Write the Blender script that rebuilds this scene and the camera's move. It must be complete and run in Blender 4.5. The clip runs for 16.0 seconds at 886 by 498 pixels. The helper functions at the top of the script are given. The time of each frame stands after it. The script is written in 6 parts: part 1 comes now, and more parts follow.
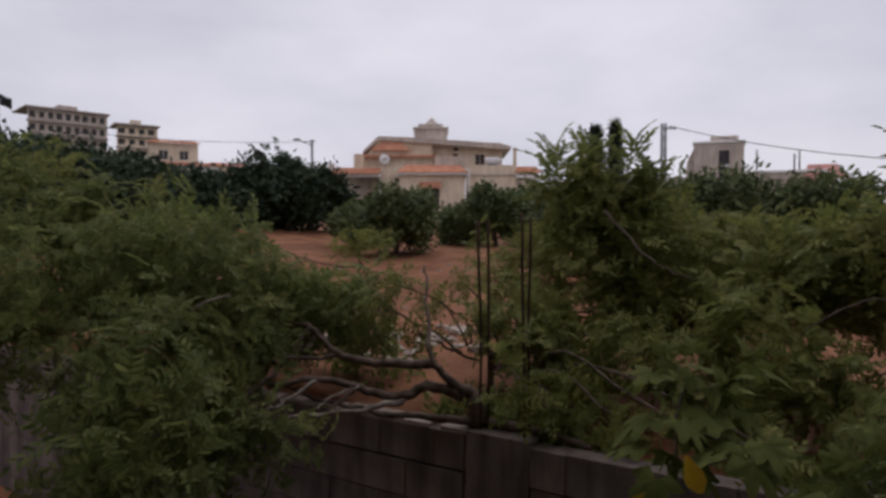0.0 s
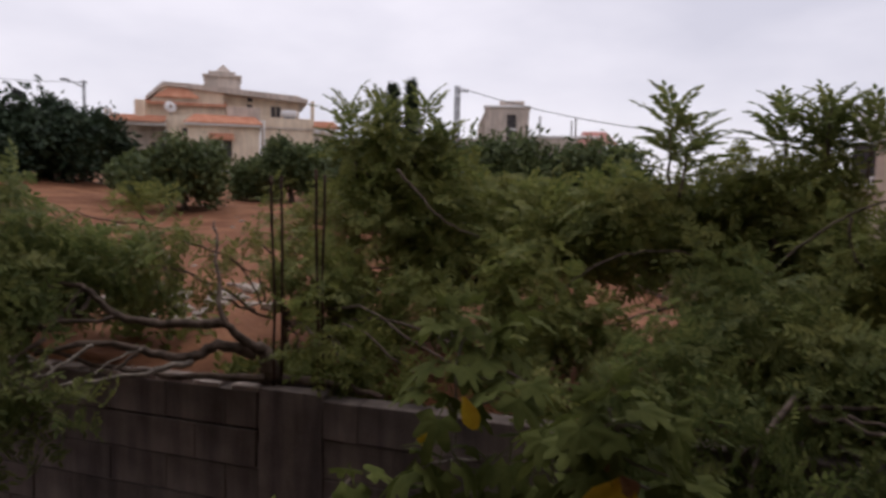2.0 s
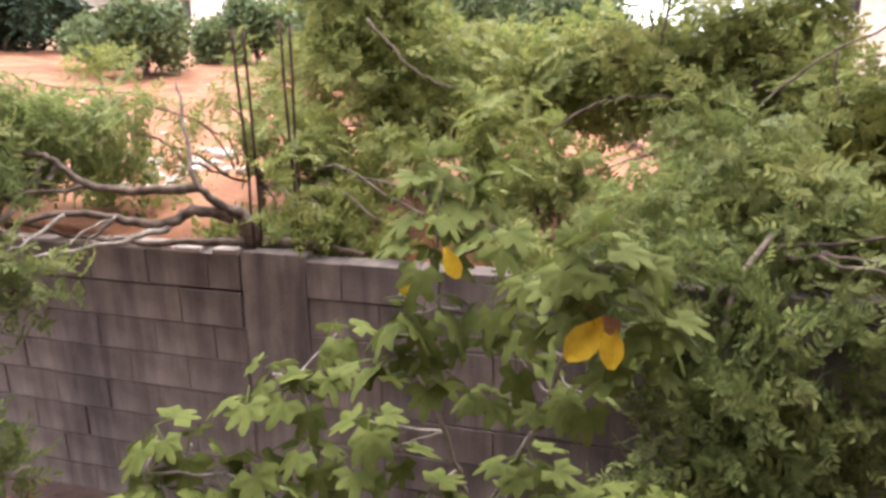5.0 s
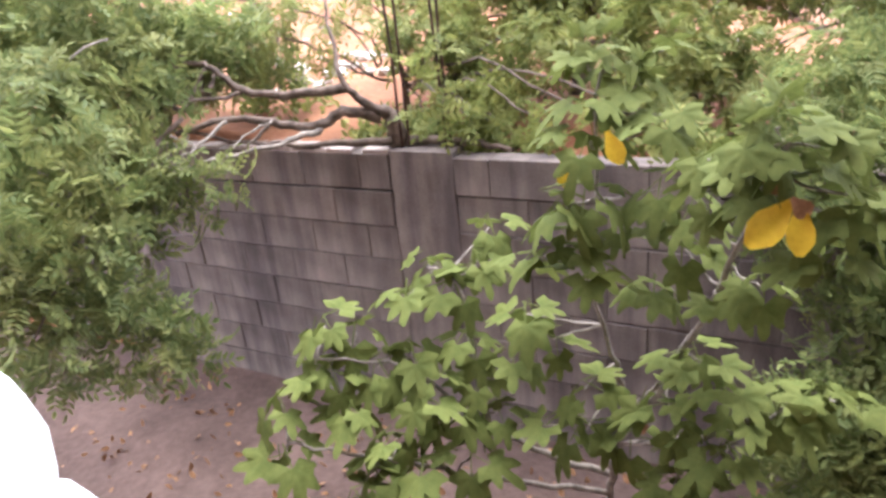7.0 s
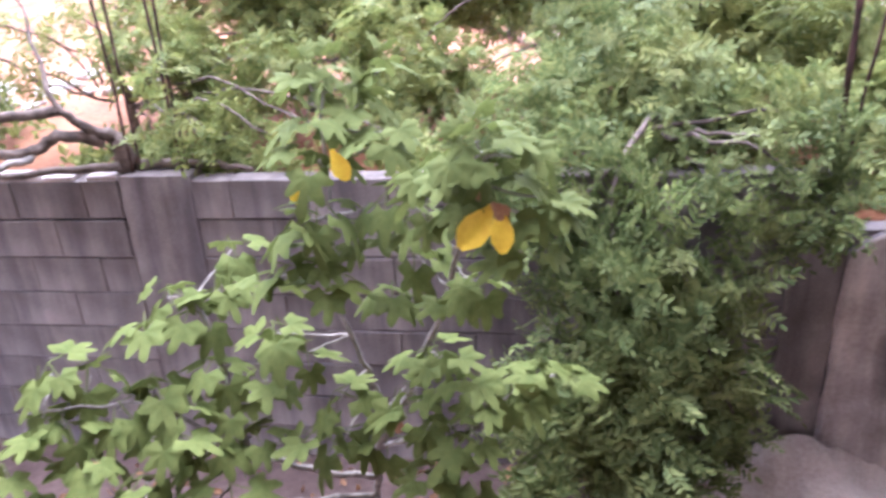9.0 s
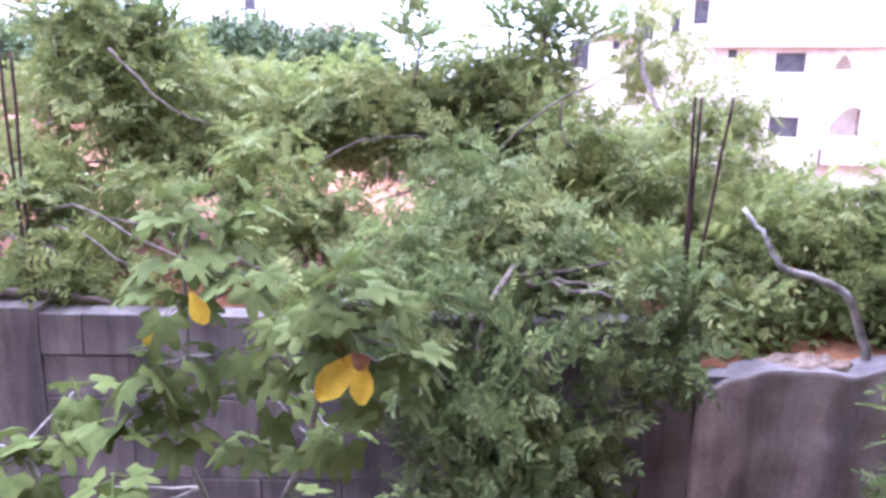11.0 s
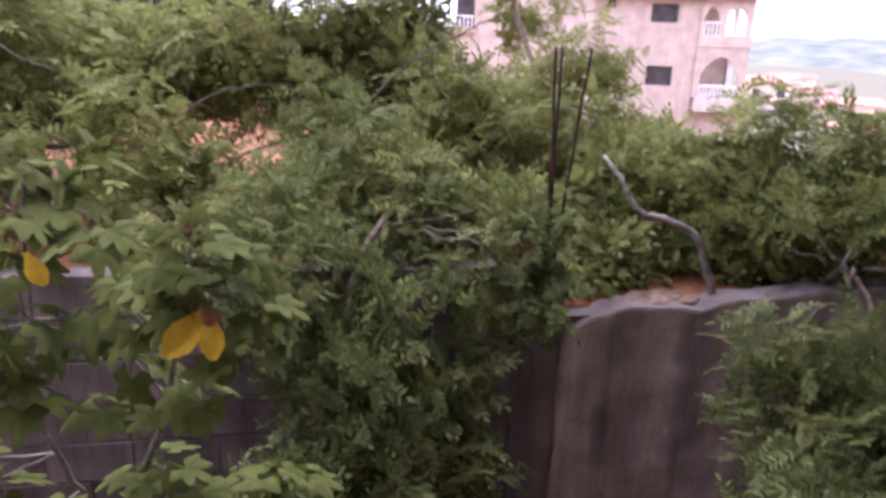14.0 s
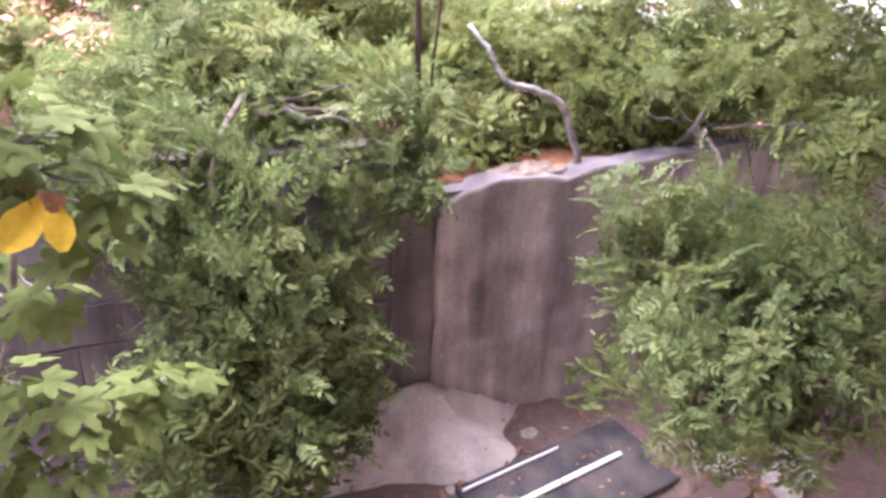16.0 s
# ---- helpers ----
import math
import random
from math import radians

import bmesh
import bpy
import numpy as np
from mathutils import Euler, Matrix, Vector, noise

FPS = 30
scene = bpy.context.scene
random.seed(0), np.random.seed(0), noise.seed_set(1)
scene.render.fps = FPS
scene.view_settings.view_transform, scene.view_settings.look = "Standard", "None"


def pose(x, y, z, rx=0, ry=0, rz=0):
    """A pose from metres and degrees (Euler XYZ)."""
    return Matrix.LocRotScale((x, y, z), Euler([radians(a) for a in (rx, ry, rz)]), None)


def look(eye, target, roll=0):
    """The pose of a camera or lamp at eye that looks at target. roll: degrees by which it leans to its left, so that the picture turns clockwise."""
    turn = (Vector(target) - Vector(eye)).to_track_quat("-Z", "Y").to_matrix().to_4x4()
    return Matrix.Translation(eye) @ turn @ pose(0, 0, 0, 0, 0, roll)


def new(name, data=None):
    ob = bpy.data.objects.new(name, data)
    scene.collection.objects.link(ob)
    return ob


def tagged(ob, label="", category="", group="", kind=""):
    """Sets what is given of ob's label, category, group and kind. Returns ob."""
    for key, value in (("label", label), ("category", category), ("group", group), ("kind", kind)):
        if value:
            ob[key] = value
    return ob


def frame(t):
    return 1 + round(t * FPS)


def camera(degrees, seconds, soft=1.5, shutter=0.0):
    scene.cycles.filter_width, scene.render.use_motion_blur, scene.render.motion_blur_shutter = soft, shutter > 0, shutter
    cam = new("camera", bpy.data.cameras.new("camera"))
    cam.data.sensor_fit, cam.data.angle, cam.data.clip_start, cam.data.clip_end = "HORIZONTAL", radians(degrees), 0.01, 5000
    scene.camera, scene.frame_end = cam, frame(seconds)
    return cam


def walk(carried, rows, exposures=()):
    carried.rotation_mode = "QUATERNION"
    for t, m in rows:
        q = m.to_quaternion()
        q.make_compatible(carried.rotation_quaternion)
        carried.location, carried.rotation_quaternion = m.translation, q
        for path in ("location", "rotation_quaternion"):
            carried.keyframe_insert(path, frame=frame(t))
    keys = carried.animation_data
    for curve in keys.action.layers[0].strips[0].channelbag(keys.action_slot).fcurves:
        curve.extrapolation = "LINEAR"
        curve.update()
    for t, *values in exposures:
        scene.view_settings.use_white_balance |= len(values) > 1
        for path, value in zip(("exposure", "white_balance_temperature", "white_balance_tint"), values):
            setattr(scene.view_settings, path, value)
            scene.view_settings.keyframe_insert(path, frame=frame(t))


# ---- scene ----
cam = camera(64.32, 16.0, soft=3.1, shutter=0.5)
ROWS = [
    (0, -0.061, 0.065, 2.934, 0.00, 0.88, 0.07), (0.5, -0.057, 0.039, 2.937, 2.43, 1.19, -0.14),
    (1, -0.058, -0.007, 2.947, 6.43, 1.83, 0.45), (1.5, -0.048, 0.007, 2.942, 11.75, 2.85, 0.66),
    (2, -0.045, 0.005, 2.938, 16.36, 4.24, 1.03), (2.5, -0.043, 0.016, 2.938, 19.21, 6.01, 0.93),
    (3, -0.033, 0.037, 2.928, 20.46, 7.98, 0.41), (3.2, -0.035, 0.039, 2.923, 20.48, 8.83, 0.16),
    (5.3, -0.016, 0.078, 2.876, 16.70, 16.63, -2.03), (5.5, -0.010, 0.098, 2.865, 15.19, 17.34, -2.73),
    (6, -0.032, 0.134, 2.851, 9.99, 18.81, -3.77), (6.5, -0.073, 0.120, 2.843, 7.39, 20.82, -4.07),
    (7, -0.077, 0.125, 2.834, 5.73, 22.69, -6.30), (7.5, -0.079, 0.088, 2.841, 7.13, 23.66, -7.02),
    (8, -0.055, 0.070, 2.847, 14.35, 24.07, -5.60), (8.5, -0.041, 0.055, 2.854, 21.62, 23.61, -5.11),
    (9, -0.005, 0.042, 2.857, 26.33, 23.17, -3.41), (9.5, 0.035, 0.058, 2.861, 30.92, 20.53, -1.64),
    (10, 0.043, 0.052, 2.875, 34.15, 16.73, 0.08), (10.2, 0.049, 0.047, 2.879, 34.85, 15.85, 0.45),
    (12.3, 0.028, -0.071, 2.968, 37.75, 8.38, 1.30), (12.5, 0.032, -0.081, 2.971, 37.86, 8.02, 1.34),
    (13, 0.040, -0.097, 2.963, 39.38, 7.73, 2.38), (13.5, 0.096, -0.110, 2.943, 42.42, 11.76, 2.01),
    (14, 0.120, -0.092, 2.923, 45.61, 16.48, 2.07), (14.5, 0.128, -0.058, 2.903, 48.54, 19.52, 1.01),
    (15, 0.128, -0.027, 2.850, 52.35, 21.87, 1.44), (15.5, 0.138, 0.015, 2.809, 55.74, 24.79, 2.09),
    (16, 0.147, 0.029, 2.792, 58.07, 24.53, 2.43)]
EXPOSURES = [(0, -0.2, 6500, 13), (2.6, 0.25, 6600, 14), (3.2, 0.55, 6600, 14), (5.3, 3.15, 6450, 12), (7.0, 3.4, 6000, 11), (9.0, 3.75, 5250, 20), (10.2, 4.0, 4750, 26), (12.3, 1.85, 5050, 27), (13.2, 1.05, 5050, 28), (13.6, 1.35, 5300, 29), (14.2, 2.85, 5850, 30), (15, 3.8, 5650, 28), (16, 4.0, 5600, 27)]
walk(cam, [(t, pose(x, y, z, 90 - pitch, 0, -yaw) @ pose(0, 0, 0, 0, 0, roll)) for t, x, y, z, yaw, pitch, roll in ROWS], EXPOSURES)

# ---- sky and sun: a bright overcast day ----
world = bpy.data.worlds.new("overcast_sky")
scene.world = world
world.use_nodes = True
wn, wl = world.node_tree.nodes, world.node_tree.links
sky = wn.new("ShaderNodeTexSky")
sky.sky_type, sky.sun_disc = "NISHITA", False
sky.sun_elevation, sky.sun_rotation = radians(48), radians(20)
SKY_STRENGTH, CLOUD = 0.1, 9.3
coord = wn.new("ShaderNodeTexCoord")
squash = wn.new("ShaderNodeMapping")
squash.inputs["Scale"].default_value = (1.0, 1.0, 2.6)
wl.new(coord.outputs["Generated"], squash.inputs["Vector"])
cn = wn.new("ShaderNodeTexNoise")
cn.inputs["Scale"].default_value, cn.inputs["Detail"].default_value, cn.inputs["Roughness"].default_value = 2.3, 5.0, 0.5
wl.new(squash.outputs["Vector"], cn.inputs["Vector"])
cr = wn.new("ShaderNodeValToRGB")
cr.color_ramp.elements[0].position, cr.color_ramp.elements[0].color = 0.3, (0.68 * CLOUD, 0.68 * CLOUD, 0.78 * CLOUD, 1)
cr.color_ramp.elements[1].position, cr.color_ramp.elements[1].color = 0.72, (CLOUD, 0.98 * CLOUD, 1.06 * CLOUD, 1)
wl.new(cn.outputs["Fac"], cr.inputs["Fac"])
mx = wn.new("ShaderNodeMix")
mx.data_type = "RGBA"
mx.inputs[0].default_value = 0.9
wl.new(sky.outputs["Color"], mx.inputs[6])
wl.new(cr.outputs["Color"], mx.inputs[7])
wl.new(mx.outputs[2], wn["Background"].inputs["Color"])
wn["Background"].inputs["Strength"].default_value = SKY_STRENGTH
sun = new("sun", bpy.data.lights.new("sun", "SUN"))
sun.data.energy, sun.data.angle, sun.data.color = 0.8, radians(40), (1.0, 0.95, 0.88)
sun.matrix_world = look((10, 28, 60), (0, 0, 0))

# ---- materials ----
def material(name, low, high, scale=8.0, rough=0.8, bump=0.2, fine=60.0, stain=0.0, metal=0.0, vary=0.0, leaf=0.0, bump_dist=0.02, gloss=None, scrub=None, runs=0.0, turned=None):
    """Two colours mixed by coarse and fine noise, with relief; vary: change from piece to piece; leaf: light let through."""
    m = bpy.data.materials.new(name)
    m.use_nodes = True
    n, l = m.node_tree.nodes, m.node_tree.links
    b = n["Principled BSDF"]
    b.inputs["Roughness"].default_value, b.inputs["Metallic"].default_value = rough, metal
    b.inputs["Specular IOR Level"].default_value = 0.28 if gloss is None else gloss
    c = n.new("ShaderNodeTexCoord")
    a, f = n.new("ShaderNodeTexNoise"), n.new("ShaderNodeTexNoise")
    a.inputs["Scale"].default_value, a.inputs["Detail"].default_value = scale, 4.0
    f.inputs["Scale"].default_value, f.inputs["Detail"].default_value = fine, 3.0
    l.new(c.outputs["Object"], a.inputs["Vector"])
    l.new(c.outputs["Object"], f.inputs["Vector"])
    s = n.new("ShaderNodeMath")
    s.operation = "MULTIPLY_ADD"
    s.inputs[1].default_value = 0.35
    l.new(f.outputs["Fac"], s.inputs[0])
    l.new(a.outputs["Fac"], s.inputs[2])
    r = n.new("ShaderNodeValToRGB")
    r.color_ramp.elements[0].position, r.color_ramp.elements[0].color = 0.5, (*low, 1)
    r.color_ramp.elements[1].position, r.color_ramp.elements[1].color = 0.86, (*high, 1)
    l.new(s.outputs[0], r.inputs["Fac"])
    out = r.outputs["Color"]
    if stain:
        w = n.new("ShaderNodeTexNoise")
        mp = n.new("ShaderNodeMapping")
        mp.inputs["Scale"].default_value = (2.6, 2.6, 0.6)
        l.new(c.outputs["Object"], mp.inputs["Vector"])
        l.new(mp.outputs["Vector"], w.inputs["Vector"])
        w.inputs["Scale"].default_value, w.inputs["Detail"].default_value = 1.2, 5.0
        wr = n.new("ShaderNodeValToRGB")
        wr.color_ramp.elements[0].position, wr.color_ramp.elements[0].color = 0.42, (1 - stain,) * 3 + (1,)
        wr.color_ramp.elements[1].position, wr.color_ramp.elements[1].color = 0.6, (1, 1, 1, 1)
        l.new(w.outputs["Fac"], wr.inputs["Fac"])
        mu = n.new("ShaderNodeMix")
        mu.data_type, mu.blend_type = "RGBA", "MULTIPLY"
        mu.inputs[0].default_value = 1.0
        l.new(out, mu.inputs[6])
        l.new(wr.outputs["Color"], mu.inputs[7])
        out = mu.outputs[2]
    if runs:
        place, pm, rn, rr = n.new("ShaderNodeNewGeometry"), n.new("ShaderNodeMapping"), n.new("ShaderNodeTexNoise"), n.new("ShaderNodeValToRGB")
        pm.inputs["Scale"].default_value = (3.4, 3.4, 0.4)
        l.new(place.outputs["Position"], pm.inputs["Vector"])
        l.new(pm.outputs["Vector"], rn.inputs["Vector"])
        rn.inputs["Scale"].default_value, rn.inputs["Detail"].default_value, rn.inputs["Roughness"].default_value = 1.3, 4.0, 0.6
        rr.color_ramp.elements[0].position, rr.color_ramp.elements[0].color = 0.36, (1 - runs, 1 - runs, 1 - runs * 0.92, 1)
        rr.color_ramp.elements[1].position, rr.color_ramp.elements[1].color = 0.62, (1, 1, 1, 1)
        l.new(rn.outputs["Fac"], rr.inputs["Fac"])
        mr = n.new("ShaderNodeMix")
        mr.data_type, mr.blend_type = "RGBA", "MULTIPLY"
        mr.inputs[0].default_value = 1.0
        l.new(out, mr.inputs[6])
        l.new(rr.outputs["Color"], mr.inputs[7])
        out = mr.outputs[2]
    if vary:
        h = n.new("ShaderNodeHueSaturation")
        if leaf:
            g = n.new("ShaderNodeNewGeometry")
            rnd = g.outputs["Random Per Island"]
        else:
            g = n.new("ShaderNodeObjectInfo")
            rnd = g.outputs["Random"]
        v = n.new("ShaderNodeMapRange")
        v.inputs["To Min"].default_value, v.inputs["To Max"].default_value = 1 - vary, 1 + vary
        l.new(rnd, v.inputs["Value"])
        l.new(v.outputs["Result"], h.inputs["Value"])
        l.new(out, h.inputs["Color"])
        if leaf:
            hv = n.new("ShaderNodeMapRange")
            hv.inputs["To Min"].default_value, hv.inputs["To Max"].default_value = 0.515, 0.475
            l.new(rnd, hv.inputs["Value"])
            l.new(hv.outputs["Result"], h.inputs["Hue"])
        out = h.outputs["Color"]
    if turned:
        place, pn, pr, pmx = n.new("ShaderNodeNewGeometry"), n.new("ShaderNodeTexNoise"), n.new("ShaderNodeMapRange"), n.new("ShaderNodeMix")
        pn.inputs["Scale"].default_value, pn.inputs["Detail"].default_value = 2.6, 4.0
        l.new(place.outputs["Position"], pn.inputs["Vector"])
        pr.inputs["From Min"].default_value, pr.inputs["From Max"].default_value, pr.inputs["To Max"].default_value = 0.5, 0.74, 0.42
        l.new(pn.outputs["Fac"], pr.inputs["Value"])
        pmx.data_type = "RGBA"
        l.new(pr.outputs["Result"], pmx.inputs[0])
        l.new(out, pmx.inputs[6])
        pmx.inputs[7].default_value = (*turned, 1)
        out = pmx.outputs[2]
    if scrub:
        far, dist, sc = n.new("ShaderNodeVectorMath"), n.new("ShaderNodeMapRange"), n.new("ShaderNodeMix")
        far.operation = "LENGTH"
        l.new(c.outputs["Object"], far.inputs[0])
        dist.inputs["From Min"].default_value, dist.inputs["From Max"].default_value = 30.0, 58.0
        l.new(far.outputs["Value"], dist.inputs["Value"])
        sc.data_type = "RGBA"
        l.new(dist.outputs["Result"], sc.inputs[0])
        l.new(out, sc.inputs[6])
        sc.inputs[7].default_value = (*scrub, 1)
        out = sc.outputs[2]
    l.new(out, b.inputs["Base Color"])
    if bump:
        bp = n.new("ShaderNodeBump")
        bp.inputs["Strength"].default_value, bp.inputs["Distance"].default_value = bump, bump_dist
        l.new(s.outputs[0], bp.inputs["Height"])
        l.new(bp.outputs["Normal"], b.inputs["Normal"])
    if leaf:
        t = n.new("ShaderNodeBsdfTranslucent")
        l.new(out, t.inputs["Color"])
        ms = n.new("ShaderNodeMixShader")
        ms.inputs[0].default_value = leaf
        l.new(b.outputs[0], ms.inputs[1])
        l.new(t.outputs[0], ms.inputs[2])
        l.new(ms.outputs[0], n["Material Output"].inputs["Surface"])
    return m


M = {
    "soil": material("red_soil", (0.135, 0.048, 0.02), (0.28, 0.125, 0.062), 1.3, 0.95, 0.6, 22.0, bump_dist=0.06, scrub=(0.14, 0.13, 0.085)),
    "block": material("grey_concrete_block", (0.17, 0.136, 0.116), (0.29, 0.24, 0.212), 3.0, 0.92, 0.5, 70.0, stain=0.15, vary=0.07, runs=0.55),
    "mortar": material("dark_mortar", (0.09, 0.072, 0.07), (0.18, 0.15, 0.145), 6.0, 0.95, 0.5, 60.0),
    "concrete": material("weathered_concrete", (0.38, 0.302, 0.262), (0.64, 0.535, 0.475), 3.5, 0.9, 0.6, 40.0, stain=0.3, runs=0.42),
    "yard": material("trodden_brown_earth", (0.07, 0.044, 0.036), (0.18, 0.118, 0.095), 0.9, 0.95, 0.7, 18.0, bump_dist=0.05),
    "bark": material("grey_bark", (0.06, 0.044, 0.034), (0.18, 0.135, 0.108), 14.0, 0.9, 0.8, 90.0),
    "pale_bark": material("pale_grey_bark", (0.14, 0.118, 0.098), (0.33, 0.285, 0.24), 16.0, 0.85, 0.5, 80.0),
    "leaf": material("pinnate_green_leaf", (0.116, 0.148, 0.048), (0.2, 0.236, 0.082), 3.0, 0.55, 0.0, 40.0, vary=0.3, leaf=0.45, gloss=0.14, turned=(0.24, 0.21, 0.07)),
    "leaf_light": material("light_green_leaf", (0.138, 0.164, 0.046), (0.232, 0.262, 0.082), 3.0, 0.55, 0.0, 40.0, vary=0.25, leaf=0.42, gloss=0.14, turned=(0.28, 0.24, 0.07)),
    "leaf_dark": material("dark_evergreen_leaf", (0.018, 0.036, 0.018), (0.04, 0.065, 0.03), 1.0, 0.6, 0.0, 14.0, vary=0.4, leaf=0.15),
    "olive": material("olive_leaf", (0.06, 0.09, 0.03), (0.12, 0.155, 0.06), 1.0, 0.6, 0.0, 14.0, vary=0.4, leaf=0.2),
    "fig_leaf": material("fig_leaf_green", (0.09, 0.112, 0.027), (0.155, 0.174, 0.048), 9.0, 0.75, 0.15, 60.0, vary=0.3, leaf=0.3, gloss=0.1),
    "yellow_leaf": material("yellowed_leaf", (0.55, 0.34, 0.015), (0.75, 0.53, 0.04), 9.0, 0.5, 0.1, 60.0),
    "dry_leaf": material("dry_brown_leaf", (0.2, 0.1, 0.05), (0.4, 0.22, 0.11), 9.0, 0.85, 0.2, 60.0),
    "rust": material("rusty_steel", (0.03, 0.016, 0.012), (0.085, 0.04, 0.028), 20.0, 0.75, 0.3, 120.0, metal=0.3),
    "earth_brown": material("dark_brown_earth", (0.11, 0.075, 0.055), (0.28, 0.2, 0.15), 4.0, 0.95, 0.7, 40.0, bump_dist=0.04),
    "sand": material("pale_building_sand", (0.38, 0.298, 0.248), (0.62, 0.515, 0.445), 2.6, 0.95, 0.9, 40.0, stain=0.25, bump_dist=0.04),
    "cream": material("cream_render", (0.66, 0.52, 0.39), (0.8, 0.67, 0.52), 0.8, 0.9, 0.1, 20.0, stain=0.12),
    "grey_wall": material("grey_plaster_and_porch_shade", (0.5, 0.42, 0.36), (0.62, 0.53, 0.46), 0.8, 0.9, 0.1, 20.0, stain=0.2),
    "pale_stone": material("pale_pink_stone_cladding", (0.46, 0.365, 0.295), (0.58, 0.475, 0.395), 1.6, 0.85, 0.1, 20.0, vary=0.07, stain=0.1),
    "white": material("white_paint", (0.68, 0.66, 0.65), (0.8, 0.78, 0.77), 1.5, 0.6, 0.05, 30.0),
    "tile": material("orange_roof_tile", (0.46, 0.2, 0.12), (0.62, 0.32, 0.21), 2.0, 0.8, 0.3, 16.0, vary=0.15),
    "tile_pink": material("faded_red_roof_tile", (0.47, 0.21, 0.18), (0.62, 0.32, 0.28), 2.0, 0.8, 0.3, 16.0, vary=0.12),
    "shutter": material("dark_shutter_and_recess_shade", (0.035, 0.03, 0.032), (0.07, 0.06, 0.06), 3.0, 0.4, 0.05, 30.0),
    "metal": material("galvanised_steel", (0.16, 0.16, 0.17), (0.3, 0.3, 0.31), 6.0, 0.5, 0.1, 60.0, metal=0.6),
    "rubber": material("black_cable_sheath", (0.015, 0.015, 0.016), (0.03, 0.03, 0.032), 9.0, 0.6, 0.0),
    "black_cloth": material("black_flag_cloth", (0.012, 0.012, 0.014), (0.03, 0.03, 0.032), 4.0, 0.9, 0.3),
    "tarp": material("dusty_dark_board", (0.022, 0.02, 0.024), (0.1, 0.08, 0.068), 4.0, 0.75, 0.2),
    "stone": material("pale_rubble_stone", (0.3, 0.25, 0.21), (0.48, 0.42, 0.36), 7.0, 0.9, 0.6, 50.0, vary=0.2),
    "sheet": material("white_plastic_sheet", (0.72, 0.71, 0.72), (0.85, 0.84, 0.85), 5.0, 0.45, 0.15),
    "hill": material("distant_scrub", (0.1, 0.12, 0.1), (0.2, 0.21, 0.19), 0.02, 0.95, 0.0, 0.3),
}


# ---- helpers for building ----
def part(name, bm, mat, parent=None, label=""):
    me = bpy.data.meshes.new(name)
    bm.to_mesh(me)
    bm.free()
    me.materials.append(M[mat] if isinstance(mat, str) else mat)
    ob = new(name, me)
    if parent is not None:
        ob.parent = parent
    if label:
        ob["label"] = label
    return ob


def thing(name, label, category, m=None, group="", kind=""):
    ob = tagged(new(name), label, category, group, kind)
    if m is not None:
        ob.matrix_world = m
    return ob


def add_box(bm, x0, x1, y0, y1, z0, z1, bevel=0.0):
    """A box between the given faces, its edges broken by bevel."""
    v = [bm.verts.new((x, y, z)) for z in (z0, z1) for y in (y0, y1) for x in (x0, x1)]
    fs = [bm.faces.new([v[i] for i in f]) for f in ((0, 2, 3, 1), (4, 5, 7, 6), (0, 1, 5, 4), (2, 6, 7, 3), (0, 4, 6, 2), (1, 3, 7, 5))]
    if bevel:
        bmesh.ops.bevel(bm, geom=list({e for f in fs for e in f.edges}), offset=bevel, segments=1, affect="EDGES")
    return bm


def box(*a, bevel=0.0):
    return add_box(bmesh.new(), *a, bevel=bevel)


def tube(points, radii, sides=8, wobble=0.0, seed=0):
    """A bent, tapered rod through points."""
    rng = random.Random(seed)
    bm = bmesh.new()
    pts = [Vector(p) for p in points]
    rings = []
    for i, p in enumerate(pts):
        d = (pts[min(i + 1, len(pts) - 1)] - pts[max(i - 1, 0)]).normalized()
        a = d.cross(Vector((0.31, 0.17, 0.93))).normalized()
        b = d.cross(a)
        r = radii[i] if isinstance(radii, (list, tuple)) else radii
        rings.append([bm.verts.new(p + (a * math.cos(k * math.tau / sides) + b * math.sin(k * math.tau / sides)) * r * (1 + wobble * rng.uniform(-1, 1))) for k in range(sides)])
    for r0, r1 in zip(rings, rings[1:]):
        for k in range(sides):
            bm.faces.new((r0[k], r0[(k + 1) % sides], r1[(k + 1) % sides], r1[k])).smooth = True
    bm.faces.new(rings[0][::-1])
    bm.faces.new(rings[-1])
    return bm


def bend(points, n=4, jitter=0.02, seed=0):
    """A limb's course: the given points with n steps between each pair, wavering."""
    rng = random.Random(seed)
    pts = [Vector(p) for p in points]
    out = []
    for i in range(len(pts) - 1):
        a, b = pts[max(i - 1, 0)], pts[i]
        c, d = pts[i + 1], pts[min(i + 2, len(pts) - 1)]
        for k in range(n):
            t = k / n
            q = 0.5 * ((2 * b) + (c - a) * t + (2 * a - 5 * b + 4 * c - d) * t * t + (3 * b - a - 3 * c + d) * t ** 3)
            if i or k:
                q += Vector([rng.uniform(-jitter, jitter) for _ in range(3)])
            out.append(q)
    out.append(pts[-1])
    return out


def taper(n, r0, r1):
    return [r0 + (r1 - r0) * (i / (n - 1)) ** 0.8 for i in range(n)]


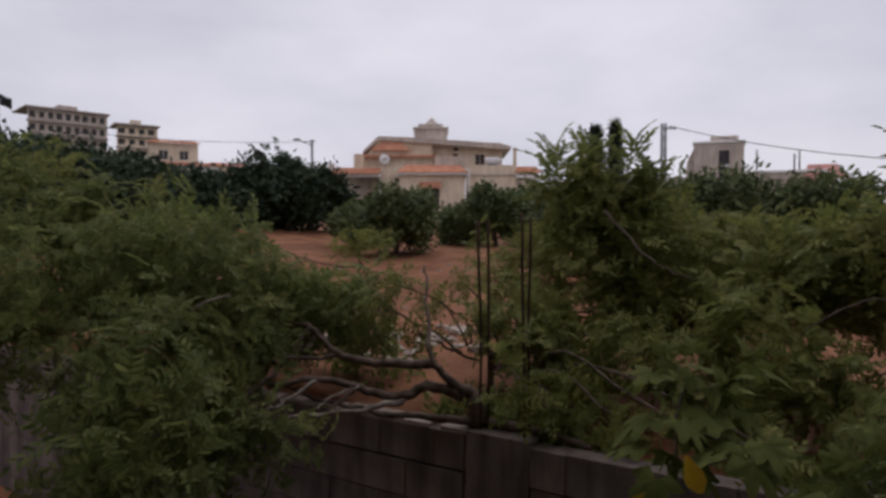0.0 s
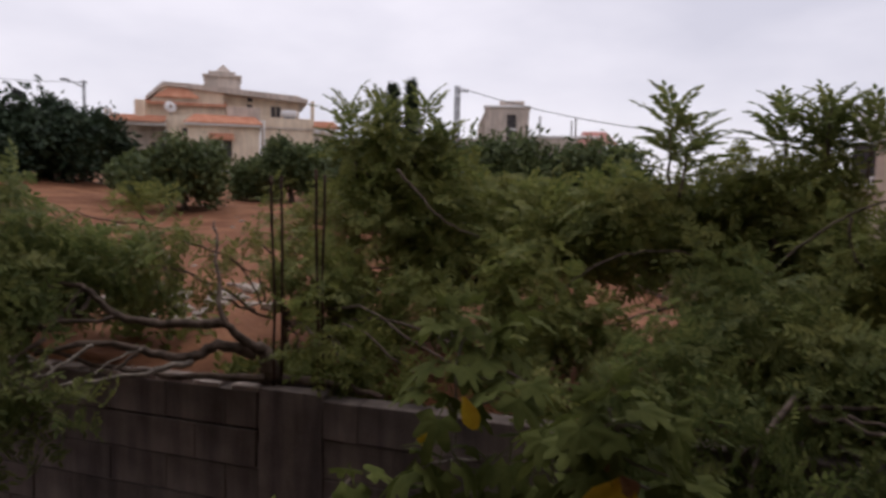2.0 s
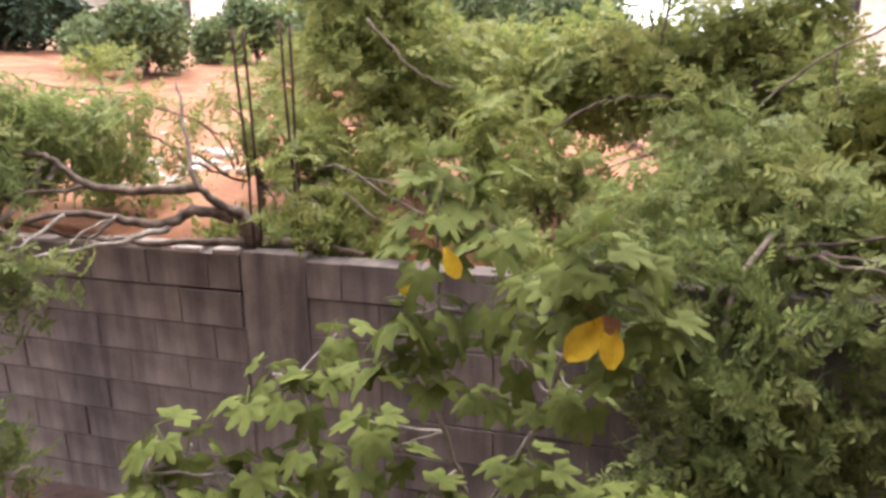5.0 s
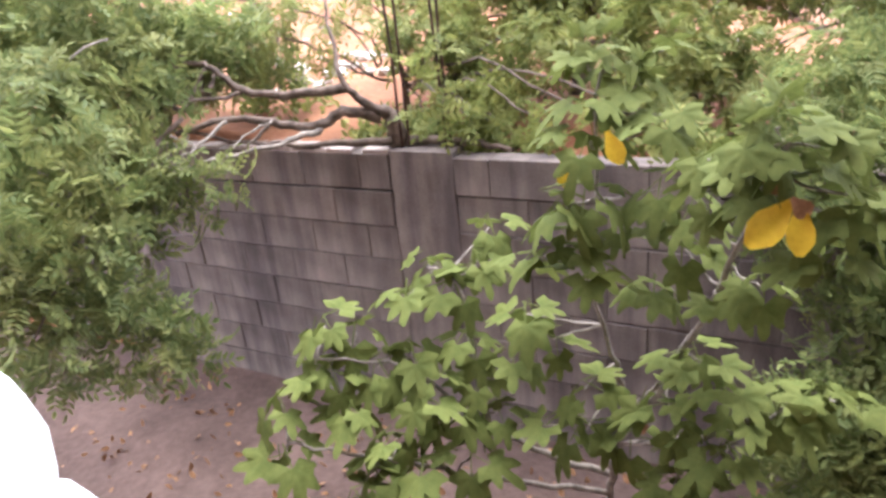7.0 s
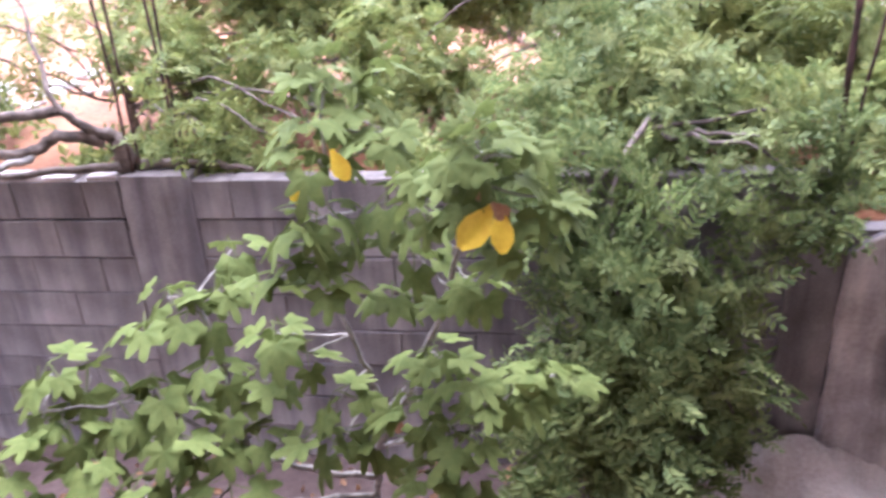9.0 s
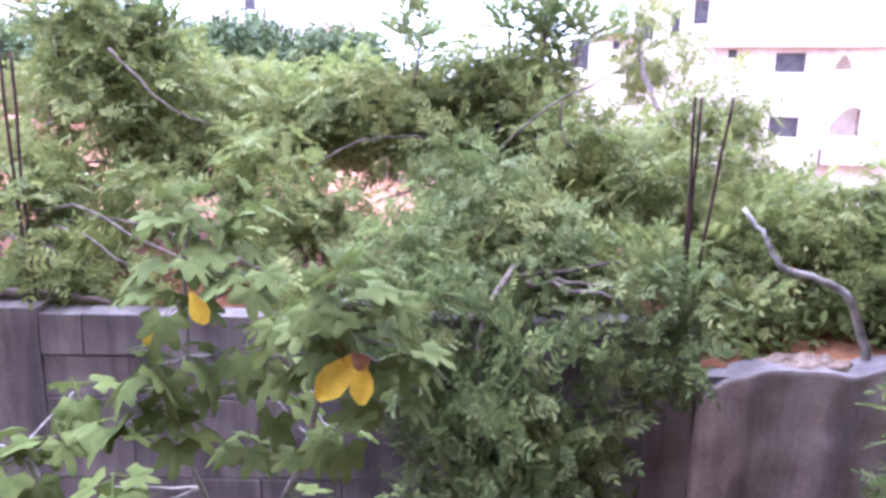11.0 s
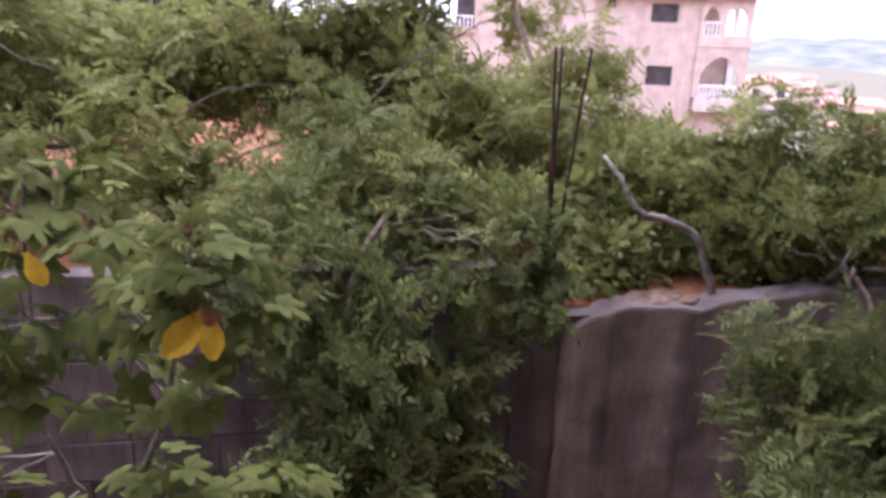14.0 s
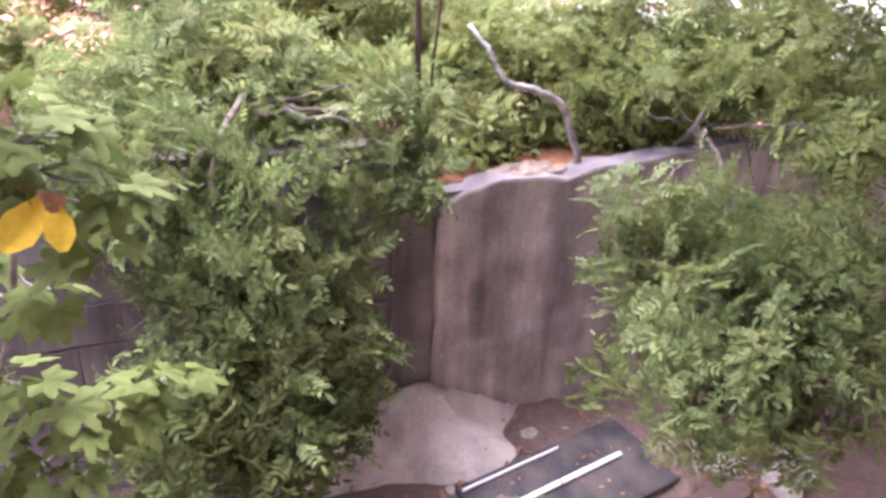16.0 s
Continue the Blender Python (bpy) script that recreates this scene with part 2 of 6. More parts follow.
def from_arrays(name, verts, faces, mat, parent=None, smooth=False):
    """verts (n, 3) and faces (m, 3 or 4) as arrays."""
    me = bpy.data.meshes.new(name)
    k = faces.shape[1]
    me.vertices.add(len(verts))
    me.vertices.foreach_set("co", np.asarray(verts, dtype=np.float32).ravel())
    me.loops.add(faces.size)
    me.loops.foreach_set("vertex_index", np.asarray(faces, dtype=np.int32).ravel())
    me.polygons.add(len(faces))
    me.polygons.foreach_set("loop_start", np.arange(0, faces.size, k, dtype=np.int32))
    if smooth:
        me.polygons.foreach_set("use_smooth", np.ones(len(faces), dtype=bool))
    me.update(calc_edges=True)
    me.materials.append(M[mat])
    ob = new(name, me)
    if parent is not None:
        ob.parent = parent
    return ob


# ---- leaves ----
RNG = np.random.default_rng(7)


def leaflet(length, width, fold=0.25, droop=0.1):
    """One leaflet along +x: two quads folded along the midrib."""
    L, W = length, width / 2
    v = np.array([(0, 0, 0), (0.33 * L, W, fold * W - droop * 0.1 * L), (0.72 * L, 0.75 * W, fold * W - droop * 0.5 * L), (L, 0, -droop * L),
                  (0.72 * L, -0.75 * W, fold * W - droop * 0.5 * L), (0.33 * L, -W, fold * W - droop * 0.1 * L)])
    return v, np.array([(0, 3, 2, 1), (0, 5, 4, 3)])


def turn_z(v, a):
    c, s = math.cos(a), math.sin(a)
    return v @ np.array([(c, s, 0), (-s, c, 0), (0, 0, 1)])


def turn_y(v, a):
    c, s = math.cos(a), math.sin(a)
    return v @ np.array([(c, 0, -s), (0, 1, 0), (s, 0, c)])


def turn_x(v, a):
    c, s = math.cos(a), math.sin(a)
    return v @ np.array([(1, 0, 0), (0, c, s), (0, -s, c)])


def joined(pieces):
    vs, fs, k = [], [], 0
    for v, f in pieces:
        vs.append(v)
        fs.append(f + k)
        k += len(v)
    return np.concatenate(vs), np.concatenate(fs)


def pinnate(length, pairs, width, rng):
    """A feathery compound leaf along +x, drooping towards its tip."""
    out = []
    sag = rng.uniform(0.15, 0.5)
    rib = np.array([(0, 0.002, 0), (0, -0.002, 0), (0.5 * length, -0.0015, -0.2 * sag * length), (0.5 * length, 0.0015, -0.2 * sag * length), (length, 0, -sag * length * 0.8), (length, 0.001, -sag * length * 0.8)])
    out.append((rib, np.array([(0, 1, 2, 3), (3, 2, 4, 5)])))
    for i in range(pairs):
        t = 0.2 + 0.8 * i / pairs
        size = length * 0.36 * (1.0 - 0.45 * abs(t - 0.45)) * rng.uniform(0.85, 1.12)
        for side in (1, -1):
            v, f = leaflet(size, size * width, 0.3, rng.uniform(0.05, 0.3))
            v = turn_x(v, side * rng.uniform(-0.2, 0.35))
            v = turn_z(v, side * rng.uniform(0.8, 1.15))
            out.append((v + (t * length, 0, -sag * length * 0.8 * t * t), f))
    v, f = leaflet(length * 0.33, length * 0.33 * width, 0.3, 0.2)
    out.append((turn_y(v, 0.4) + (length, 0, -sag * length * 0.8), f))
    return joined(out)


def sprig(rng, leaves=6, length=0.26, pairs=5, width=0.36):
    """A shoot's end: compound leaves set round a short twig that points along +z."""
    out = []
    for i in range(leaves):
        v, f = pinnate(length * rng.uniform(0.7, 1.15), pairs, width, rng)
        v = turn_y(v, -rng.uniform(-0.35, 0.75))
        v = turn_z(v, i * 2.4 + rng.uniform(-0.4, 0.4))
        out.append((v + (0, 0, 0.035 * i - 0.08), f))
    return joined(out)


def simple_sprig(rng, leaves=14, length=0.09, width=0.45, reach=0.12):
    """A tuft of small simple leaves."""
    out = []
    for i in range(leaves):
        v, f = leaflet(length * rng.uniform(0.7, 1.2), length * width, 0.25, 0.15)
        v = turn_z(turn_y(v, -rng.uniform(-0.6, 1.2)), rng.uniform(0, 6.28))
        out.append((v + rng.uniform(-reach, reach, 3), f))
    return joined(out)


SPRIGS = [sprig(RNG, 6, 0.2, 5, 0.38) for _ in range(6)]
SPRIGS_SMALL = [sprig(RNG, 5, 0.16, 4, 0.42) for _ in range(5)]
TUFTS = [simple_sprig(RNG) for _ in range(6)]


def spots(clumps, per, rng, flat=0.85, shell=0.45):
    """Places for shoots: spread through uneven clumps (x, y, z, radius), denser near their skin; per: shoots for a clump of radius 0.4."""
    out, lean = [], []
    for x, y, z, r in clumps:
        n = max(4, int(per * (r / 0.4) ** 2.2))
        d = rng.normal(size=(n, 3))
        d /= np.linalg.norm(d, axis=1)[:, None]
        lump = 1 + 0.28 * np.sin(3.1 * d[:, 0] + x * 7) + 0.22 * np.sin(4.3 * d[:, 2] + y * 5)
        rad = r * lump * rng.uniform(shell, 1.08, n) ** 0.7
        out.append(np.array((x, y, z)) + d * rad[:, None] * (1, 1, flat))
        lean.append(d)
    return np.concatenate(out), np.concatenate(lean)


def scatter(places, lean, kinds, rng, size=1.0, up=0.5, out=0.8):
    """Sprigs at places as one pair of arrays."""
    vs, fs, k = [], [], 0
    z = lean * out + (0, 0, up) + rng.normal(size=lean.shape) * 0.45
    z /= np.linalg.norm(z, axis=1)[:, None]
    x = np.cross(rng.normal(size=lean.shape), z)
    x /= np.linalg.norm(x, axis=1)[:, None]
    frames = np.stack([x, np.cross(z, x), z], axis=1)
    for p, m in zip(places, frames):
        v, f = kinds[rng.integers(len(kinds))]
        vs.append(v @ m * size * rng.uniform(0.7, 1.2) + p)
        fs.append(f + k)
        k += len(v)
    return np.concatenate(vs), np.concatenate(fs)

# ---- ground: a sunken yard, a red field behind a retaining wall, falling land beyond ----
WALL_AT, WALL_TURN = Vector((0.1, 4.5, 0.0)), -35.2
WU = Vector((math.cos(radians(WALL_TURN)), math.sin(radians(WALL_TURN)), 0))
WN = Vector((-WU.y, WU.x, 0))
TOP, YARD = 1.72, -0.33


def wall_range(az):
    """How far from the middle of the yard the wall's back lies in that direction."""
    d = Vector((math.sin(az), math.cos(az), 0))
    k = d.dot(WN)
    return min(WALL_AT.dot(WN) / k, 14.0) if k > 0.2 else 14.0


def land(x, y):
    """Height of the land behind the wall."""
    r, az = math.hypot(x, y), math.degrees(math.atan2(x, y))
    z = 1.3 - 0.06 * min(1, max(0, (az - 44) / 12)) * min(1, max(0, (9 - r) / 3)) + 0.07 * min(max(y, 0), 260) + 0.05 * noise.noise((x * 1.1, y * 1.1, 3)) + 0.14 * noise.noise((x * 0.23, y * 0.23, 9))
    far = max(0.0, r - 14.0)
    left = min(1, max(0, (-8 - az) / 14)) * (1 if az > -100 else 0)
    right = min(1, max(0, (az - 22) / 20))
    z += left * 0.055 * min(far, 240) - (1 - left) * (1 - right) * 0.017 * min(far, 260) - right * min(0.24 * min(max(0, r - 6.5), 34) + 0.03 * max(0, far - 30), 48)
    return z + min(1, far / 200) * 6 * noise.noise((x * 0.004, y * 0.004, 1))


def build_ground():
    azs = [radians(a) for a in np.concatenate([np.arange(-42, 102, 0.4), np.arange(102, 318, 3.0)])]
    inner = [0.02, 0.1, 0.2, 0.32, 0.44, 0.56, 0.66, 0.75, 0.83, 0.89, 0.94, 0.985]
    outer = [1.015, 1.04, 1.07] + [1.07 * 1.062 ** k for k in range(1, 108)]
    verts, faces = [], []
    for a in azs:
        rw = wall_range(a) + 0.1
        for k in inner:
            x, y = math.sin(a) * rw * k, math.cos(a) * rw * k
            verts.append((x, y, YARD + 0.05 * noise.noise((x * 1.7, y * 1.7, 0)) + 0.03 * noise.noise((x * 6, y * 6, 5))))
        for k in outer:
            r = rw * k
            x, y = math.sin(a) * r, math.cos(a) * r
            verts.append((x, y, land(x, y)))
    n, m = len(inner) + len(outer), len(azs)
    for i in range(m):
        j = (i + 1) % m
        for k in range(n - 1):
            faces.append((i * n + k, i * n + k + 1, j * n + k + 1, j * n + k))
    return from_arrays("ground", np.array(verts), np.array(faces), "soil", smooth=True)


def build_yard():
    """Trodden brown earth between the house and the wall, laid a little above the ground sheet."""
    nx, ny = 90, 60
    verts = []
    for i in range(nx + 1):
        for j in range(ny + 1):
            q = local_point(-8.5 + 17 * i / nx, -0.01 - 6.2 * j / ny)
            verts.append((q.x, q.y, YARD + 0.06 + 0.04 * noise.noise((q.x * 1.3, q.y * 1.3, 4)) + 0.02 * noise.noise((q.x * 5, q.y * 5, 8)) + 0.015 * noise.noise((q.x * 14, q.y * 14, 2))))
    faces = [(i * (ny + 1) + j, i * (ny + 1) + j + 1, (i + 1) * (ny + 1) + j + 1, (i + 1) * (ny + 1) + j) for i in range(nx) for j in range(ny)]
    return from_arrays("yard_ground", np.array(verts), np.array(faces), "yard", smooth=True)


def local_point(s, v):
    return WALL_AT + WU * s + WN * v


tagged(build_yard(), "trodden brown earth yard with rubble below the wall", "ground", kind="structure")
tagged(build_ground(), "tilled red earth with pale stones, falling away behind a retaining wall", "ground", kind="structure")


def local(s, v, z):
    """A point given along and behind the wall."""
    return WALL_AT + WU * s + WN * v + Vector((0, 0, z))


def wall_top(s):
    if s < 4.1:
        return 1.7 - 0.02 * s
    return 1.42 + 0.075 * min(2.2, max(0, s - 4.9))


wall = thing("wall_retaining", "stained grey concrete block retaining wall with dark open joints", "wall", pose(*WALL_AT, 0, 0, WALL_TURN), kind="structure")
part("mortar", box(-9, 9, 0.012, 0.17, YARD - 0.1, 1.36), "mortar", wall)
part("footing", box(-9, 9, -0.02, 0.2, YARD - 0.2, YARD + 0.04), "concrete", wall)
block_mesh = box(-0.233, 0.233, 0.0, 0.16, -0.1185, 0.1185, bevel=0.005)
block_data = bpy.data.meshes.new("block")
block_mesh.to_mesh(block_data)
block_mesh.free()
block_data.materials.append(M["block"])
COLUMNS = ((0.205, 0.225), (3.95, 0.14))
rest = bmesh.new()
wall_rng = random.Random(4)
COURSE = 0.2478
for course in range(9):
    z = 1.69 - COURSE * (course + 0.5)
    for i in range(-19, 20):
        s = i * 0.47 - 0.035 + (0.235 if course % 2 else 0.0)
        if s > 3.95:
            continue
        if s < -3.2:
            add_box(rest, s - 0.233, s + 0.233, 0, 0.16, z - 0.1185, z + 0.1185)
            continue
        lo, hi = s - 0.233, s + 0.233
        for c, half in COLUMNS:
            ragged = 0.008 + wall_rng.uniform(0.0, 0.014)
            if s < c:
                hi = min(hi, c - half - ragged)
            else:
                lo = max(lo, c + half + ragged * 0.3)
        if hi - lo < 0.05:
            continue
        ob = new("block", block_data)
        ob.parent = wall
        ob.matrix_basis = pose((lo + hi) / 2, wall_rng.uniform(-0.007, 0.005), z + wall_rng.uniform(-0.003, 0.003), 0, wall_rng.uniform(-0.35, 0.35), wall_rng.uniform(-0.6, 0.6)) @ Matrix.Diagonal(((hi - lo) / 0.466, 1, 1, 1))
part("far_blocks", rest, "block", wall)["kind"] = "stuff"
# thin mortar skim along the top, broken in places
for s0 in np.arange(-4.0, -0.1, 0.29):
    w = wall_rng.uniform(0.16, 0.285)
    cap = box(s0, min(s0 + w, -0.03), wall_rng.uniform(-0.004, 0.012), 0.172, 1.682, 1.7 + wall_rng.uniform(0, 0.022), bevel=0.006)
    part("coping", cap, "concrete", wall, "pale mortar skim")


def rough_column(name, s, top, half):
    """A cast concrete post, flush with the blocks, with ragged sides and a chipped face."""
    bm = bmesh.new()
    n = 30
    rings = []
    for k in range(n + 1):
        z = YARD - 0.1 + (top - YARD + 0.1) * k / n
        ring = []
        for cx, cy in ((-1, -1), (-0.4, -1), (0.3, -1), (1, -1), (1, 1), (-1, 1)):
            j = 0.012 * noise.noise((cx * 3 + s, cy * 3, z * 7)) if abs(cx) == 1 else 0.0
            f = 0.005 * noise.noise((cx * 4 + s, 2, z * 6))
            ring.append(bm.verts.new((s + cx * half + j, 0.086 + cy * 0.09 + f, z + (0.02 * noise.noise((cx * 5, cy, 1)) if k == n else 0))))
        rings.append(ring)
    for a, b in zip(rings, rings[1:]):
        for k in range(6):
            bm.faces.new((a[k], a[(k + 1) % 6], b[(k + 1) % 6], b[k]))
    bm.faces.new(rings[-1])
    return part(name, bm, "block", wall, "rough cast concrete post")


rough_column("post", COLUMNS[0][0], 1.715, COLUMNS[0][1])
rough_column("post", COLUMNS[1][0], 1.66, COLUMNS[1][1])


def cast_panel(s0, s1, proud, batter):
    """A length of rough cast concrete with an uneven face, a worn top and lift lines left by its boards."""
    bm = bmesh.new()
    nx, nz = int((s1 - s0) * 30), 50
    grid = []
    for i in range(nx + 1):
        s = s0 + (s1 - s0) * i / nx
        t = wall_top(s) + 0.03 * noise.noise((s * 1.7, 4, 0)) - 0.06 * max(0, noise.noise((s * 3.1, 8, 1)))
        t -= 0.16 * max(0.0, (4.42 - s) / 0.32) ** 1.6
        col = []
        for k in range(nz + 1):
            z = YARD - 0.05 + (t - YARD + 0.05) * k / nz
            lift = 0.02 if z < 0.3 + 0.12 * (s - 4.4) + 0.02 * noise.noise((s * 4, 1, 7)) else 0.0
            y = -proud - batter * (1 - k / nz) - lift + 0.03 * noise.noise((s * 2.1, z * 2.4, 2)) + 0.014 * noise.noise((s * 8, z * 7, 6)) + 0.006 * noise.noise((s * 23, z * 21, 3))
            col.append(bm.verts.new((s + (0.04 * noise.noise((z * 4, 3, 1)) + 0.015 * noise.noise((z * 15, 7, 1)) if i == 0 else 0.0), y, z)))
        grid.append(col)
    for a, b in zip(grid, grid[1:]):
        for k in range(nz):
            bm.faces.new((a[k], b[k], b[k + 1], a[k + 1])).smooth = True
    back = [bm.verts.new((c[-1].co.x, 0.19, c[-1].co.z - 0.01)) for c in grid]
    for i in range(nx):
        bm.faces.new((grid[i][-1], grid[i + 1][-1], back[i + 1], back[i])).material_index = 1
    for c, b in ((grid[0], back[0]), (grid[-1], back[-1])):
        foot = bm.verts.new((b.co.x, 0.19, YARD - 0.05))
        bm.faces.new([*c, b, foot])
    ob = part("cast_panel", bm, "concrete", wall, "rough stained cast concrete")
    ob.data.materials.append(M["mortar"])
    return ob


cast_panel(4.1, 8.9, 0.03, 0.04)

# ---- trees and shrubs ----
def crown_parts(tree, clumps, per, mat, kinds, seed, size=1.0, near=0, flat=0.85, up=0.5, out=0.8, keep=None):
    """A crown: near shoots as pieces of their own, the rest joined."""
    rng = np.random.default_rng(seed)
    places, lean = spots(clumps, per, rng, flat)
    if keep is not None:
        ok = np.array([keep(p) for p in places])
        places, lean = places[ok], lean[ok]
    order = np.argsort(places[:, 1] + places[:, 0] * 0.72)
    places, lean = places[order], lean[order]
    near = min(near, len(places) * 2 // 3)
    if near:
        meshes = []
        for v, f in kinds[:4]:
            ob = from_arrays("shoot", v * size, f, mat)
            meshes.append(ob.data)
            bpy.data.objects.remove(ob)
        for p, d in zip(places[:near], lean[:near]):
            ob = new("shoot", meshes[rng.integers(len(meshes))])
            z = Vector(d * out + (0, 0, up) + rng.normal(size=3) * 0.45)
            ob.parent = tree
            ob.matrix_basis = Matrix.Translation(Vector(p)) @ z.to_track_quat("Z", "X").to_matrix().to_4x4() @ pose(0, 0, 0, 0, 0, rng.uniform(0, 360)) @ Matrix.Scale(rng.uniform(0.75, 1.15), 4)
    v, f = scatter(places[near:], lean[near:], kinds, rng, size, up, out)
    ob = from_arrays("crown", v, f, mat, tree)
    ob["kind"] = "stuff"
    return places


def limbs(tree, root, clumps, seed, r0=0.03, mat="bark", lift=0.35, name="branch"):
    """Limbs from root to the clumps."""
    rng = random.Random(seed)
    for i, (x, y, z, r) in enumerate(clumps):
        b = Vector((x, y, z))
        a = Vector(root) + (b - Vector(root)) * rng.uniform(0.0, 0.35)
        mid = a.lerp(b, 0.5) + Vector((rng.uniform(-0.1, 0.1), rng.uniform(-0.1, 0.1), lift * (b - a).length * rng.uniform(0.1, 0.5)))
        pts = bend([a, mid, b], 5, 0.018, seed + i)
        part(name, tube(pts, taper(len(pts), r0 * rng.uniform(0.7, 1.1), 0.006), 6, 0.1, seed + i), mat, tree)


def bare(tree, courses, r, mat="bark"):
    """Leafless outer branches."""
    for i, course in enumerate(courses):
        pts = bend(course, 5, 0.01, 900 + i)
        part("branch", tube(pts, taper(len(pts), r, r * 0.4), 6, 0.12, i), mat, tree)


def above_wall(p):
    """Keeps shoots out of the wall and out of the earth."""
    q = Vector(p) - WALL_AT
    v = q.dot(WN)
    if v > -0.12:
        return p[2] > wall_top(q.dot(WU)) + 0.05
    return p[2] > YARD + 0.1


LEFT_LOW = [(-1.91, 4.81, 2.63, 0.60), (-1.45, 4.76, 2.54, 0.42), (-1.09, 5.06, 2.40, 0.33), (-1.72, 4.04, 2.29, 0.50), (-1.39, 4.48, 2.26, 0.42), (-1.10, 5.27, 2.31, 0.35), (-1.62, 3.78, 1.95, 0.50), (-1.27, 4.03, 1.85, 0.34), (-1.07, 4.10, 1.69, 0.2), (-1.65, 3.46, 1.63, 0.45), (-1.43, 3.48, 1.45, 0.33), (-1.23, 3.58, 1.11, 0.22), (-1.65, 3.14, 1.43, 0.28), (-1.09, 3.63, 0.94, 0.12), (-0.64, 5.63, 2.32, 0.2)]
LEFT_HIGH = [(-3.34, 5.70, 2.81, 0.75), (-2.95, 5.91, 2.87, 0.65), (-2.30, 5.34, 2.73, 0.50), (-2.68, 4.61, 2.38, 0.6), (-1.91, 5.17, 2.64, 0.50), (-1.39, 5.54, 2.48, 0.32), (-1.00, 5.24, 2.27, 0.22), (-0.84, 6.07, 2.43, 0.20), (-1.57, 6.29, 2.51, 0.30), (-1.14, 6.11, 2.34, 0.26), (-0.78, 5.98, 2.35, 0.24), (-0.68, 5.79, 2.12, 0.17), (-1.38, 6.16, 1.97, 0.20), (-0.92, 6.08, 1.96, 0.14)]
tree = thing("pinnate_tree", "feathery green tree sprawling low over a concrete block wall", "tree")
trunk = bend([(0.15, 4.66, 1.58), (0.16, 4.6, 1.78), (0.13, 4.56, 1.92), (0.0, 4.51, 2.02), (-0.14, 4.49, 2.17), (-0.16, 4.67, 2.45), (-0.19, 4.95, 2.75)], 5, 0.012, 3)
part("trunk", tube(trunk, [0.072 - 0.054 * min(1, i / 19) ** 1.2 - 0.012 * max(0, (i - 19) / 11) for i in range(len(trunk))], 10, 0.12, 3), "bark", tree)
for i, (course, r) in enumerate([
        ([(-0.11, 4.49, 2.14), (-0.43, 4.60, 2.12), (-0.75, 4.73, 2.17), (-0.90, 4.75, 2.31), (-1.03, 4.77, 2.36), (-1.25, 4.73, 2.34)], 0.032),
        ([(0.07, 4.54, 1.93), (-0.16, 4.50, 2.00), (-0.33, 4.49, 1.93), (-0.59, 4.47, 1.99), (-0.86, 4.52, 2.04), (-1.16, 4.47, 2.00)], 0.042),
        ([(-0.31, 4.48, 1.92), (-0.51, 4.38, 1.89), (-0.76, 4.34, 1.86), (-1.01, 4.22, 1.87)], 0.024),
        ([(-0.61, 4.46, 1.98), (-0.73, 4.39, 1.90), (-0.80, 4.32, 1.78)], 0.014),
        ([(-0.75, 4.73, 2.17), (-0.96, 4.65, 2.14), (-1.31, 4.60, 2.20)], 0.016),
        ([(-0.86, 4.51, 2.03), (-1.01, 4.36, 1.94), (-1.13, 4.24, 1.90)], 0.014),
        ([(0.12, 4.55, 1.77), (-0.31, 4.62, 1.78), (-0.81, 4.87, 1.81), (-1.41, 5.22, 1.90)], 0.028)]):
    pts = bend(course, 5, 0.012, 20 + i)
    part("branch", tube(pts, taper(len(pts), r, r * 0.35), 8, 0.14, i), "pale_bark" if i in (2, 5) else "bark", tree)
bare(tree, [[(-1.33, 4.24, 2.59), (-1.44, 4.10, 2.56), (-1.50, 4.08, 2.51), (-1.46, 3.99, 2.46)], [(-1.15, 4.29, 2.03), (-1.00, 4.12, 2.00), (-0.96, 4.03, 1.96)], [(-0.58, 4.40, 2.02), (-0.75, 4.27, 1.97), (-0.80, 4.16, 1.94)]], 0.008, "pale_bark")
bare(tree, [[(0.14, 4.66, 1.74), (0.23, 4.59, 1.75), (0.44, 4.45, 1.76), (0.60, 4.33, 1.74), (0.82, 4.2, 1.7)]], 0.045)
limbs(tree, (-1.11, 4.60, 2.10), LEFT_LOW[::2] + LEFT_HIGH[::2], 5, 0.02)
crown_parts(tree, LEFT_LOW, 34, "leaf", SPRIGS, 11, near=280, keep=above_wall, up=0.1, size=0.9)
crown_parts(tree, LEFT_HIGH, 30, "leaf", SPRIGS, 12, keep=above_wall)

MIDDLE = [(0.91, 5.95, 3.22, 0.24), (1.22, 5.91, 3.12, 0.38), (1.45, 5.86, 2.97, 0.42), (2.23, 6.70, 2.72, 0.5), (2.79, 6.47, 2.68, 0.5), (3.24, 6.26, 2.69, 0.5), (3.17, 5.14, 2.81, 0.4), (1.23, 5.95, 2.52, 0.55), (1.69, 5.83, 2.51, 0.50), (2.14, 5.67, 2.50, 0.48), (2.58, 5.48, 2.48, 0.48), (0.54, 5.28, 2.30, 0.3), (0.74, 5.05, 2.16, 0.33), (0.85, 4.94, 1.90, 0.22), (1.22, 4.95, 2.05, 0.30), (1.99, 4.67, 2.15, 0.42), (1.89, 4.41, 1.92, 0.30)]
